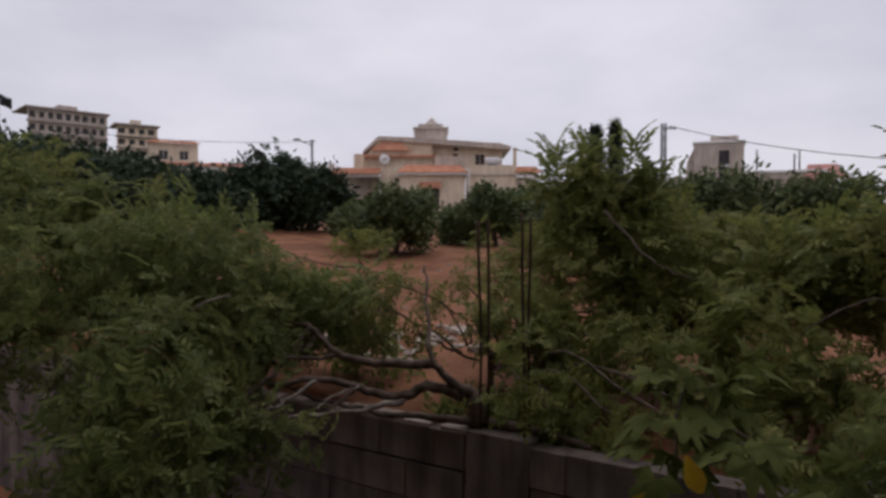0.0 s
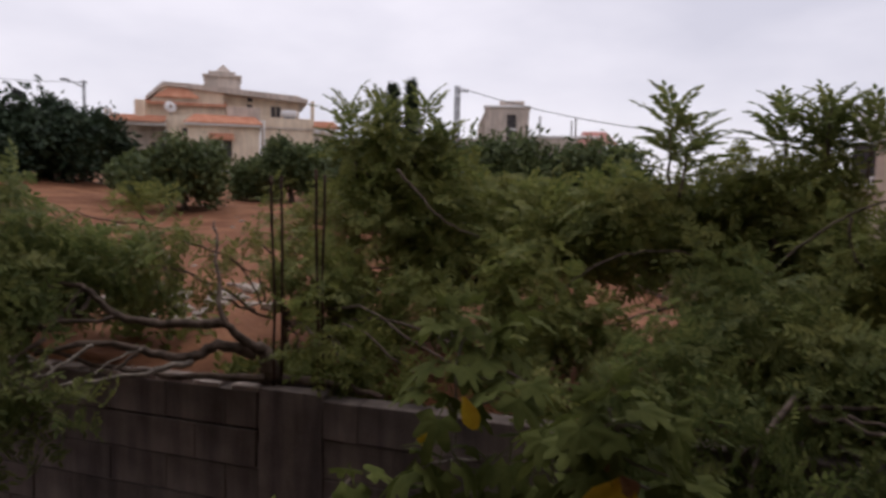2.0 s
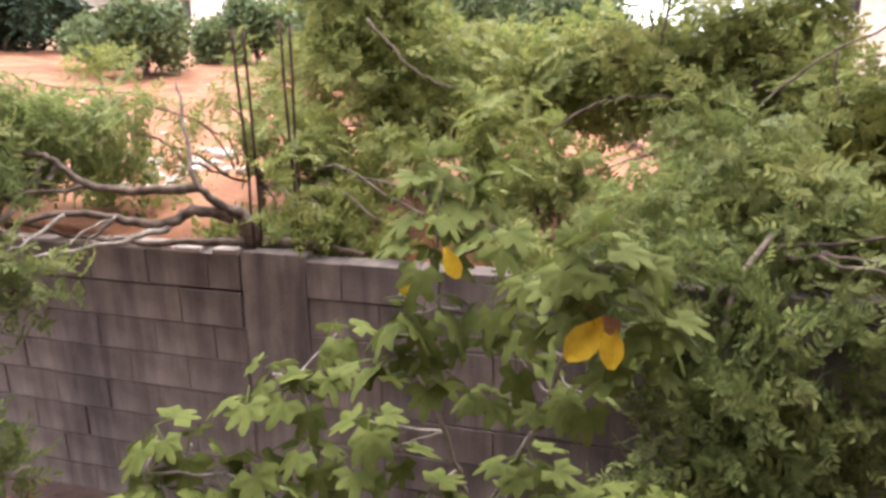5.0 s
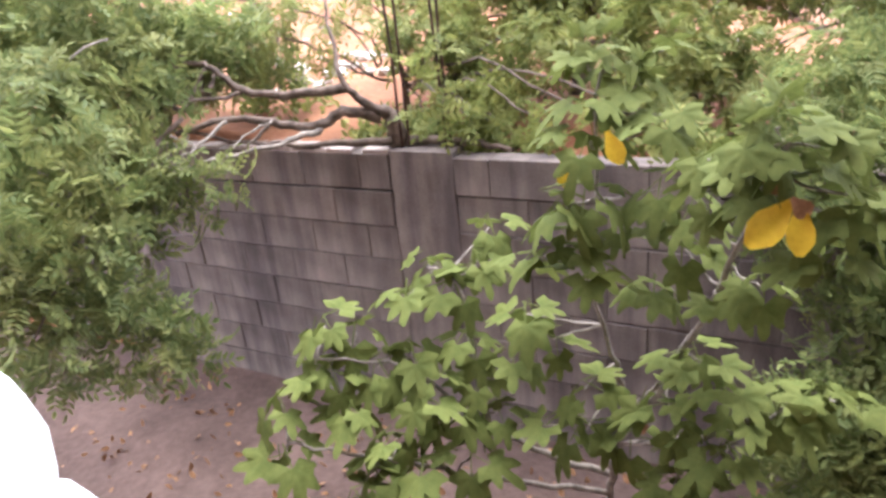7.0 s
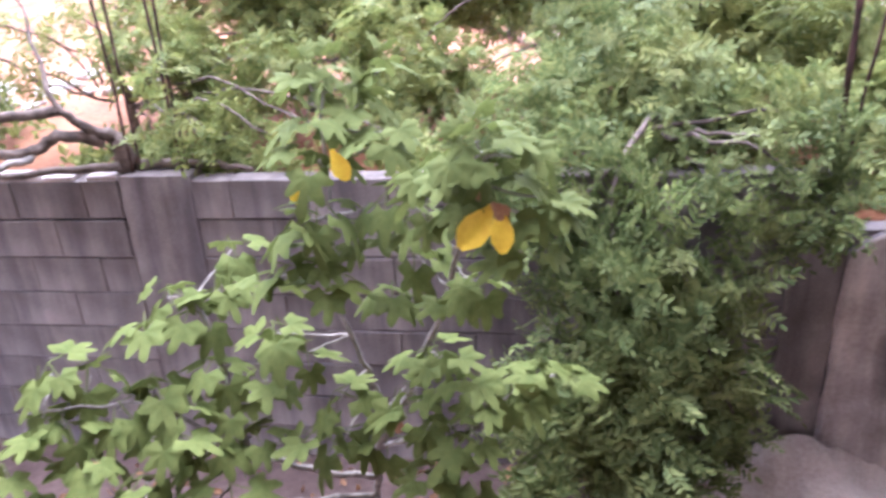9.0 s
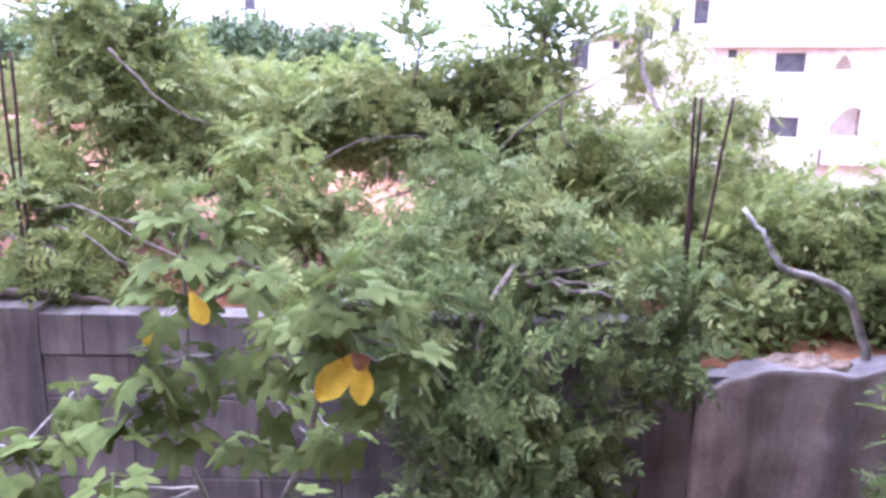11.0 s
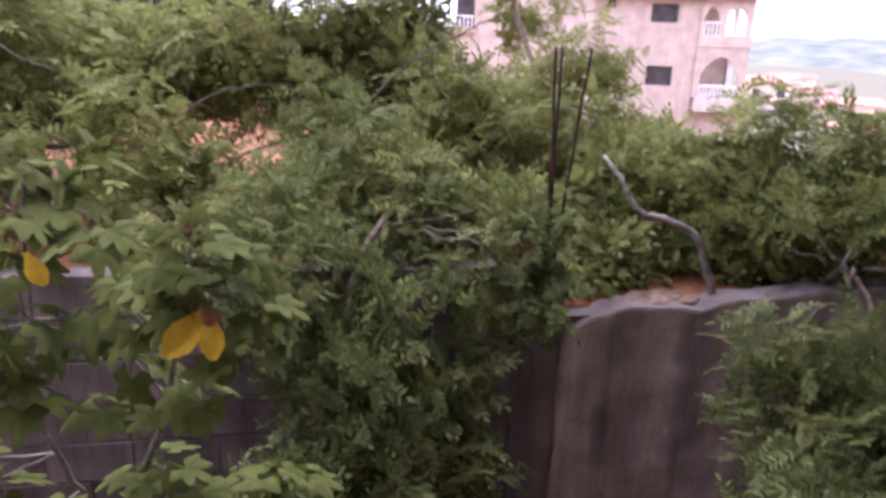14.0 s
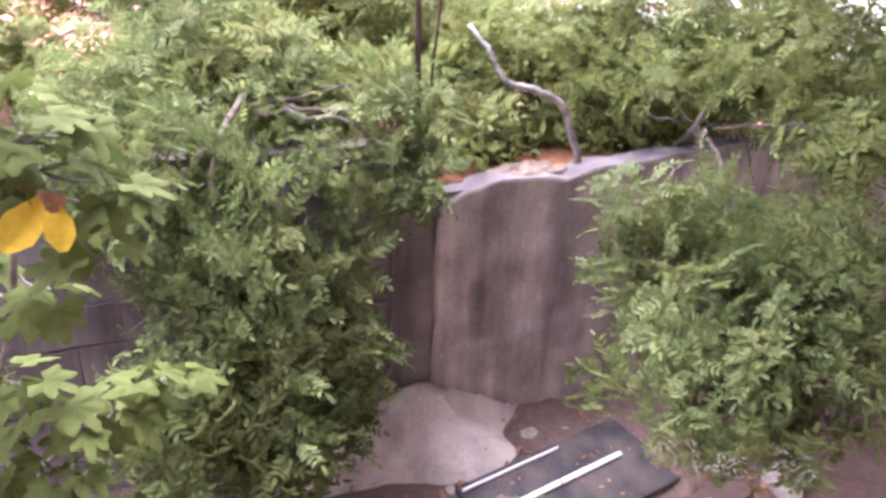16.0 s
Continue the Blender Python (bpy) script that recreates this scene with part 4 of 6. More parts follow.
FIG_LEFT = [(0.14, 3.02, 1.58), (0.03, 2.94, 1.49), (0.23, 2.96, 1.47), (0.45, 3.14, 1.67), (0.35, 2.99, 1.56), (-0.35, 2.90, 1.42), (-0.22, 2.87, 1.38), (-0.44, 2.80, 1.27), (-0.57, 2.71, 1.18), (-0.35, 2.77, 1.24), (-0.15, 2.80, 1.23), (0.01, 2.80, 1.28), (0.26, 2.78, 1.30), (0.08, 2.70, 1.21), (-0.58, 2.59, 1.01), (-0.28, 2.65, 1.12), (-0.11, 2.54, 1.04), (-0.22, 2.46, 0.93), (0.01, 2.62, 1.13), (0.12, 2.57, 1.05), (0.29, 2.66, 1.16), (0.43, 2.67, 1.24), (-0.01, 2.48, 0.92), (-0.10, 2.40, 0.83), (0.18, 2.46, 0.94), (0.32, 2.56, 1.07), (-0.31, 2.43, 0.86), (0.49, 2.65, 1.46), (0.57, 2.55, 1.38)]
FIG_RIGHT = [(1.07, 2.25, 1.34), (1.13, 2.21, 1.26), (1.04, 2.32, 1.36), (0.93, 2.24, 1.15), (1.00, 2.14, 1.07), (1.08, 2.08, 1.07), (0.91, 2.32, 1.19), (1.17, 2.11, 1.18), (1.29, 2.07, 1.23), (1.40, 2.07, 1.28), (1.47, 2.05, 1.24), (0.91, 2.14, 0.90), (1.01, 2.06, 0.89), (0.81, 2.30, 1.00), (0.66, 2.45, 1.18), (0.54, 2.42, 1.06), (0.65, 2.39, 1.03)]
fig = thing("fig_shrub", "young fig shrub with broad lobed leaves, a few turned yellow", "shrub")
FIG_STEMS = [
    ([(0.93, 3.05, -0.54), (0.92, 2.92, 0.05), (0.91, 2.75, 0.55), (0.93, 2.72, 0.80), (0.86, 2.60, 1.15), (0.72, 2.45, 1.63), (0.78, 2.52, 2.40)], 0.026),
    ([(0.93, 2.74, 0.65), (1.06, 2.60, 1.0), (1.05, 2.25, 1.51), (1.03, 1.95, 1.99), (1.03, 1.80, 2.28)], 0.02),
    ([(0.92, 2.82, 0.35), (0.55, 2.70, 0.66), (0.26, 2.66, 0.95), (-0.04, 2.78, 1.2), (-0.40, 2.82, 1.28)], 0.018),
    ([(0.92, 2.86, 0.2), (0.45, 2.60, 0.6), (0.05, 2.50, 0.85), (-0.25, 2.55, 0.95), (-0.56, 2.62, 1.02)], 0.016),
    ([(0.3, 2.67, 0.9), (0.28, 2.85, 1.2), (0.25, 2.95, 1.45), (0.14, 3.00, 1.54)], 0.012),
    ([(0.93, 2.74, 0.6), (1.08, 2.35, 0.9), (1.2, 2.14, 1.1), (1.45, 2.06, 1.2)], 0.014),
    ([(0.92, 2.72, 0.75), (1.02, 2.5, 1.10), (1.08, 2.30, 1.30)], 0.011)]
for i, (course, r) in enumerate(FIG_STEMS):
    pts = bend(course, 5, 0.014, 200 + i)
    part("stem", tube(pts, taper(len(pts), r, 0.006), 8, 0.08, i), "pale_bark", fig)
stem_points = [Vector(p) for course, _ in FIG_STEMS for p in bend(course, 5, 0.0)]


def fig_leaf(x, y, z, yaw, tilt, mesh, scale=1.0, roll=0.0):
    ob = new("leaf", mesh)
    ob.parent = fig
    ob.matrix_basis = pose(x, y, z, 0, 0, yaw) @ pose(0, 0, 0, roll, tilt, 0) @ Matrix.Scale(scale, 4)
    return ob


for i, (x, y, z, low, high) in enumerate([(*p, a, b) for ps, a, b in ((FIG_CROWN, 0.6, 0.85), (FIG_SHOOT, 0.5, 0.72), (FIG_LEFT, 0.62, 0.95), (FIG_RIGHT, 0.6, 0.85)) for p in ps]):
    tip = Vector((x, y, z))
    base = min(stem_points, key=lambda p: (p - tip).length + max(0.0, p.z - z))
    pts = bend([base, base.lerp(tip, 0.5) + Vector((0, 0.03, -0.03)), tip - Vector((0, 0, 0.03))], 3, 0.006, 300 + i)
    part("twig", tube(pts, taper(len(pts), 0.007, 0.004), 5), "pale_bark", fig)
    start = fig_rng.uniform(0, 360)
    for k in range(4):
        yaw = start + k * 92 + fig_rng.uniform(-25, 25)
        a = radians(yaw)
        reach = fig_rng.uniform(0.03, 0.075)
        fig_leaf(x + math.cos(a) * reach, y + math.sin(a) * reach, z + 0.018 * k - 0.04, yaw, fig_rng.uniform(2, 45) if k else fig_rng.uniform(40, 78), FIG_LEAVES[fig_rng.randrange(9)], fig_rng.uniform(low, high), fig_rng.uniform(-25, 25))
    if z > 2.3:
        for k in range(2):
            fig_leaf(x, y, z + 0.04, start + k * 160, fig_rng.uniform(-75, -45), FIG_LEAVES[k], 0.45)


def big_oval_leaf(name, mat, length, width, curl):
    """A broad hanging leaf with a raised midrib."""
    bm = bmesh.new()
    rows = []
    for i in range(9):
        t = i / 8
        w = width / 2 * max(0.12, math.sin(math.pi * (0.07 + 0.85 * t ** 1.45))) * (0.97 if i % 2 else 1.03)
        rows.append([bm.verts.new((t * length, s * w, -curl * length * t * t + abs(s) * w * 0.35)) for s in (-1, -0.5, 0, 0.5, 1)])
    for a, b in zip(rows, rows[1:]):
        for k in range(4):
            bm.faces.new((a[k], a[k + 1], b[k + 1], b[k])).smooth = True
    me = bpy.data.meshes.new(name)
    bm.to_mesh(me)
    bm.free()
    me.materials.append(M[mat])
    return me


yellow = big_oval_leaf("leaf", "yellow_leaf", 0.15, 0.084, 0.06)
yellow_slim = big_oval_leaf("leaf", "yellow_leaf", 0.15, 0.075, 0.02)
green_oval = big_oval_leaf("leaf", "fig_leaf", 0.15, 0.09, 0.12)
dry = big_oval_leaf("leaf", "dry_leaf", 0.15, 0.11, 0.4)
YARD_SIDE = Vector((-0.42, -0.85, 0.3)).normalized()
for base, tip, mesh, label in [
        ((0.972, 1.675, 2.172), (0.843, 1.649, 2.078), yellow, "bright yellow hanging leaf"), ((0.980, 1.655, 2.174), (0.955, 1.600, 2.050), yellow_slim, "bright yellow hanging leaf"),
        ((1.008, 1.669, 2.072), (0.994, 1.617, 1.950), green_oval, ""), ((0.944, 1.640, 2.195), (0.985, 1.612, 2.145), dry, "dry brown leaf"),
        ((0.677, 2.190, 2.276), (0.705, 2.143, 2.178), yellow, "yellow leaf among green ones"), ((0.595, 2.405, 2.139), (0.588, 2.367, 2.053), yellow_slim, "yellow leaf among green ones"),
        ((1.236, 1.99, 1.285), (1.327, 1.95, 1.227), green_oval, ""),
        ((0.932, 1.745, 2.21), (0.98, 1.72, 2.182), dry, "dry brown leaf"), ((0.97, 2.6, 0.86), (0.95, 2.55, 0.8), dry, "dry brown leaf")]:
    way = Vector(tip) - Vector(base)
    along = way.normalized()
    across = YARD_SIDE.cross(along).normalized()
    ob = new("leaf", mesh)
    ob.parent = fig
    turn = Matrix((along, across, along.cross(across))).transposed().to_4x4()
    ob.matrix_basis = Matrix.Translation(base) @ turn @ Matrix.Scale(way.length / 0.15, 4)
    if label:
        ob["label"] = label

# ---- buildings ----
def tiled_slope(name, parent, x0, x1, y_low, y_high, z_low, z_high, mat="tile", hip=0.0, rows=5):
    """A tiled pitch whose courses overlap like steps, rising from y_low to y_high; hip: by how much its ends draw in."""
    bm = bmesh.new()
    for r in range(rows):
        k0, k1 = r / rows, (r + 1) / rows
        ya, yb = y_low + (y_high - y_low) * k0, y_low + (y_high - y_low) * k1
        za, zb = z_low + (z_high - z_low) * k0, z_low + (z_high - z_low) * k1
        xa0, xa1, xb0, xb1 = x0 + hip * k0, x1 - hip * k0, x0 + hip * k1, x1 - hip * k1
        n = max(3, int((x1 - x0) / 0.3))
        low, high, under = [], [], []
        for i in range(n * 2 + 1):
            t, up = i / (n * 2), 0.05 if i % 2 else 0.0
            low.append(bm.verts.new((xa0 + (xa1 - xa0) * t, ya, za + 0.06 + up)))
            under.append(bm.verts.new((xa0 + (xa1 - xa0) * t, ya, za - 0.04)))
            high.append(bm.verts.new((xb0 + (xb1 - xb0) * t, yb, zb + up)))
        for i in range(n * 2):
            bm.faces.new((low[i], low[i + 1], high[i + 1], high[i]))
            bm.faces.new((under[i], under[i + 1], low[i + 1], low[i]))
    return part(name, bm, mat, parent)


def window(parent, x0, x1, z0, z1, y, frame_mat="white", pane_mat="shutter", mullion=True):
    """A set-back window with frame, sill and dark shutter slats."""
    w = part("window", box(x0 - 0.07, x1 + 0.07, y - 0.03, y + 0.05, z0 - 0.1, z0 - 0.02), frame_mat, parent)
    part("pane", box(x0, x1, y + 0.01, y + 0.03, z0, z1), pane_mat, w)
    bm = bmesh.new()
    add_box(bm, x0 - 0.06, x0, y - 0.025, y + 0.05, z0, z1)
    add_box(bm, x1, x1 + 0.06, y - 0.025, y + 0.05, z0, z1)
    add_box(bm, x0 - 0.06, x1 + 0.06, y - 0.025, y + 0.05, z1, z1 + 0.06)
    if mullion:
        add_box(bm, (x0 + x1) / 2 - 0.025, (x0 + x1) / 2 + 0.025, y - 0.012, y + 0.03, z0, z1)
    part("frame", bm, frame_mat, w)
    return w


def wall_with_holes(name, parent, x0, x1, z0, z1, y0, y1, holes, mat):
    """A wall with rectangular openings (x0, x1, z0, z1) right through it."""
    bm = bmesh.new()
    xs = sorted({x0, x1, *[h[0] for h in holes], *[h[1] for h in holes]})
    zs = sorted({z0, z1, *[h[2] for h in holes], *[h[3] for h in holes]})
    for a, b in zip(xs, xs[1:]):
        for c, d in zip(zs, zs[1:]):
            mx_, mz_ = (a + b) / 2, (c + d) / 2
            if not any(h[0] < mx_ < h[1] and h[2] < mz_ < h[3] for h in holes):
                add_box(bm, a, b, y0, y1, c, d)
    bmesh.ops.remove_doubles(bm, verts=bm.verts, dist=0.0005)
    seen = {}
    for f in list(bm.faces):
        key = tuple(round(c, 3) for c in f.calc_center_median())
        if key in seen:
            bm.faces.remove(seen.pop(key))
            bm.faces.remove(f)
        else:
            seen[key] = f
    return part(name, bm, mat, parent)


def arch_panel(parent, x0, x1, z0, z1, a0, a1, spring, crown, y0, y1, mat, name="arch", pointed=False):
    """A panel with one arched opening from its foot up."""
    bm = bmesh.new()
    n = 12
    curve = []
    for i in range(n + 1):
        t = i / n
        x = a0 + (a1 - a0) * t
        k = 1 - abs(2 * t - 1)
        z = spring + (crown - spring) * (math.sin(math.pi * t) if not pointed else k ** 0.65)
        curve.append((x, z))
    outline = [(a0, z0)] + curve + [(a1, z0)]
    for y, flip in ((y0, False), (y1, True)):
        left = [(x0, z0), (a0, z0), (a0, spring), (x0, spring)]
        right = [(a1, z0), (x1, z0), (x1, spring), (a1, spring)]
        quads = [left, right]
        if spring <= z0:
            quads = []
        pts = [(x0, spring)] + curve + [(x1, spring)]
        for (xa, za), (xb, zb) in zip(pts, pts[1:]):
            if xb - xa > 1e-4:
                quads.append([(xa, za), (xb, zb), (xb, z1), (xa, z1)])
        for q in quads:
            vs = [bm.verts.new((x, y, z)) for x, z in q]
            bm.faces.new(vs[::-1] if flip else vs)
    for (xa, za), (xb, zb) in zip(outline, outline[1:]):
        vs = [bm.verts.new(c) for c in ((xa, y0, za), (xa, y1, za), (xb, y1, zb), (xb, y0, zb))]
        bm.faces.new(vs)
    return part(name, bm, mat, parent)


def baluster_data():
    prof = [(0.05, 0.0), (0.05, 0.06), (0.03, 0.09), (0.055, 0.24), (0.03, 0.42), (0.045, 0.5), (0.05, 0.55)]
    bm = bmesh.new()
    rings = [[bm.verts.new((r * math.cos(k * math.tau / 6), r * math.sin(k * math.tau / 6), z)) for k in range(6)] for r, z in prof]
    for a, b in zip(rings, rings[1:]):
        for k in range(6):
            bm.faces.new((a[k], a[(k + 1) % 6], b[(k + 1) % 6], b[k]))
    me = bpy.data.meshes.new("baluster")
    bm.to_mesh(me)
    bm.free()
    me.materials.append(M["white"])
    return me


BALUSTER = baluster_data()


def balustrade(parent, x0, x1, y, z, n):
    rail = part("balustrade", box(x0, x1, y - 0.08, y + 0.08, z + 0.55, z + 0.65), "white", parent)
    for i in range(n):
        ob = new("baluster", BALUSTER)
        ob.parent = rail
        ob.location = (x0 + (x1 - x0) * (i + 0.5) / n, y, z)


def cream_house():
    """The two-storey cream house with orange tiled eaves beyond the field."""
    h = thing("cream_house", "cream rendered house with orange tiled eaves and a grey roof storey", "house", pose(0, 54.9, 3.8))
    Z = 0.0
    wall_with_holes("wall", h, -4.95, -3.4, Z, 4.75, 0.6, 0.85, [(-3.88, -3.5, 3.25, 3.85), (-4.05, -3.5, 2.5, 2.86)], "cream")
    window(h, -3.88, -3.5, 3.25, 3.85, 0.75, "cream", mullion=False)
    window(h, -4.05, -3.5, 2.5, 2.86, 0.75, "cream", mullion=False)
    wall_with_holes("wall", h, -3.4, 1.6, Z, 4.05, -0.6, -0.35, [(-1.75, -0.35, 1.75, 2.98)], "cream")
    part("wall", box(-3.4, -3.15, -0.35, 6, Z, 4.05), "cream", h)
    part("wall", box(1.35, 1.6, -0.35, 6, Z, 4.05), "cream", h)
    window(h, -1.75, -0.35, 1.75, 2.98, -0.45)
    tiled_slope("window_hood", h, -1.95, -0.2, -1.15, -0.6, 3.0, 3.45, rows=3)
    tiled_slope("roof", h, -3.65, 1.85, -1.1, 1.3, 4.15, 4.95, hip=0.6)
    part("eave", box(-3.6, 1.8, -1.05, -0.5, 3.97, 4.13, bevel=0.02), "white", h)
    wall_with_holes("wall", h, 1.75, 5.65, Z, 4.0, 0.2, 0.45, [], "cream")
    part("band", box(1.75, 5.75, 0.1, 0.5, 4.0, 4.12), "grey_wall", h)
    part("parapet", box(1.75, 5.65, 0.2, 0.4, 4.12, 4.84), "cream", h)
    for x in (1.72, 1.95):
        part("pipe", tube([(x, 0.1, 0.2), (x, 0.1, 4.6)], 0.06, 8), "white", h)
    # porch with tiled eave
    # back wall is grey instead of cream: the porch's shade in its colour
    part("wall", box(-8.4, -4.95, 2.2, 2.45, Z, 4.2), "grey_wall", h)
    part("beam", box(-8.6, -4.9, -0.4, 0.0, 3.85, 4.12, bevel=0.02), "white", h)
    part("column", box(-8.5, -8.2, -0.35, -0.05, Z, 3.9, bevel=0.02), "cream", h)
    tiled_slope("roof", h, -8.75, -4.95, -0.7, 1.7, 4.1, 4.75)
    part("slab", box(-8.6, -4.95, 1.6, 6, 4.2, 4.5), "grey_wall", h)
    window(h, -5.95, -5.0, 1.3, 2.7, 2.15, "cream")
    # side porch
    part("beam", box(5.6, 7.3, -0.2, 0.1, 3.95, 4.2), "white", h)
    tiled_slope("roof", h, 5.5, 7.6, -0.5, 1.6, 4.2, 4.85, hip=0.3)
    part("column", box(6.15, 6.45, -0.15, 0.15, Z, 3.95, bevel=0.02), "cream", h)
    part("wall", box(5.65, 7.2, 3, 3.2, Z, 3.9), "grey_wall", h)
    # roof terrace and set-back storey
    part("slab", box(-7.3, 5.65, 0.9, 9, 4.3, 4.5), "grey_wall", h)
    part("parapet", box(-0.7, 1.7, 0.9, 1.1, 4.5, 5.5), "grey_wall", h)
    wall_with_holes("wall", h, -6.25, -0.9, 4.5, 5.5, 2.6, 2.8, [], "cream")
    tiled_slope("roof", h, -6.4, -0.75, 2.1, 3.6, 5.45, 5.98)
    wall_with_holes("wall", h, -1.2, 4.5, 4.5, 6.55, 3.4, 3.6, [(0.75, 1.12, 5.9, 6.25), (0.72, 1.12, 5.5, 5.72), (2.45, 3.15, 4.85, 5.65)], "cream")
    window(h, 0.75, 1.12, 5.9, 6.25, 3.5, "cream", mullion=False)
    window(h, 0.72, 1.12, 5.5, 5.72, 3.5, "cream", mullion=False)
    window(h, 2.45, 3.15, 4.85, 5.65, 3.5, "cream")
    tank = part("water_tank", tube([(3.2, 2.4, 5.2), (3.35, 2.4, 5.2), (4.25, 2.4, 5.2), (4.4, 2.4, 5.2)], [0.18, 0.28, 0.28, 0.18], 14), "white", h, "white water tank")
    part("stand", box(3.4, 4.2, 2.25, 2.55, 4.5, 4.94), "metal", tank)
    part("column", box(5.4, 5.65, 2.4, 2.65, 4.5, 6.2), "cream", h)
    bm = bmesh.new()
    prof = [(-6.3, 5.9), (-5.1, 7.05), (-2.9, 6.98), (4.3, 6.52), (5.2, 6.3), (5.2, 6.05), (4.2, 6.1), (-2.9, 6.6), (-5.0, 6.75), (-6.2, 5.75)]
    front = [bm.verts.new((x, 2.3, z)) for x, z in prof]
    back = [bm.verts.new((x, 9.0, z)) for x, z in prof]
    bm.faces.new(front)
    bm.faces.new(back[::-1])
    for i in range(len(prof)):
        j = (i + 1) % len(prof)
        bm.faces.new((front[j], front[i], back[i], back[j]))
    part("roof_slab", bm, "grey_wall", h)
    bm = bmesh.new()
    front = [bm.verts.new(c) for c in ((-6.1, 2.5, 5.5), (-0.9, 2.7, 5.5), (-0.9, 2.7, 6.6), (-5.0, 2.5, 6.75))]
    bm.faces.new(front)
    back = [bm.verts.new((v.co.x, 3.0, v.co.z)) for v in front]
    bm.faces.new(back[::-1])
    for i in range(4):
        bm.faces.new((front[(i + 1) % 4], front[i], back[i], back[(i + 1) % 4]))
    part("gable", bm, "cream", h)
    tiled_slope("roof", h, -5.7, -2.6, 2.25, 2.5, 5.98, 6.6, hip=0.9, rows=4)
    # stair head
    part("stair_head", box(-2.3, 0.25, 4, 7, 6.5, 7.75, bevel=0.03), "grey_wall", h)
    part("cornice", box(-2.4, 0.35, 3.85, 7.1, 7.6, 7.78, bevel=0.02), "grey_wall", h)
    part("block", box(-2.0, -0.1, 4.2, 6.6, 7.78, 8.0), "grey_wall", h)
    bm = bmesh.new()
    bmesh.ops.create_cone(bm, cap_ends=True, segments=4, radius1=0.75, radius2=0.05, depth=0.55, matrix=pose(-0.95, 5.2, 8.27, 0, 0, 45))
    part("finial", bm, "grey_wall", h)
    part("block", box(-7.0, -6.3, 1.2, 2, 4.5, 5.68), "cream", h)
    bm = bmesh.new()
    bmesh.ops.create_cone(bm, cap_ends=False, segments=16, radius1=0.42, radius2=0.12, depth=0.14, matrix=pose(-4.6, 1.6, 5.3, 75, 0, 20))
    dish = part("satellite_dish", bm, "white", h, "pale satellite dish")
    part("mast", tube([(-4.6, 1.75, 4.5), (-4.6, 1.7, 5.3)], 0.04, 6), "metal", dish)
    for x in (-8.9, -8.6):
        part("chimney", tube([(x, 3, 4.2), (x, 3, 4.95)], 0.12, 8), "grey_wall", h)
    part("base", box(-8.6, 7.3, -0.1, 9, -1.2, 0.02), "grey_wall", h)
    return h


def set_back(h, near, eye=-0.9):
    """Enlarges the storeys that stand back from the front, which are bigger than they look."""
    for o in h.children_recursive:
        ys = [v.co.y for v in o.data.vertices]
        if min(ys) > near:
            k = 1 + min(ys) / 55
            for v in o.data.vertices:
                v.co.x *= k
                v.co.z = eye + (v.co.z - eye) * k


set_back(cream_house(), 0.85)


def garden_wall():
    w = thing("garden_wall", "pale whitewashed garden wall below the cream house", "wall", pose(0, 53.2, 3.7))
    part("panel", box(-6, 3.2, 0, 0.2, -0.5, 1.15), "white", w)
    part("coping", box(-6.1, 3.3, -0.05, 0.25, 1.15, 1.25), "grey_wall", w)


garden_wall()


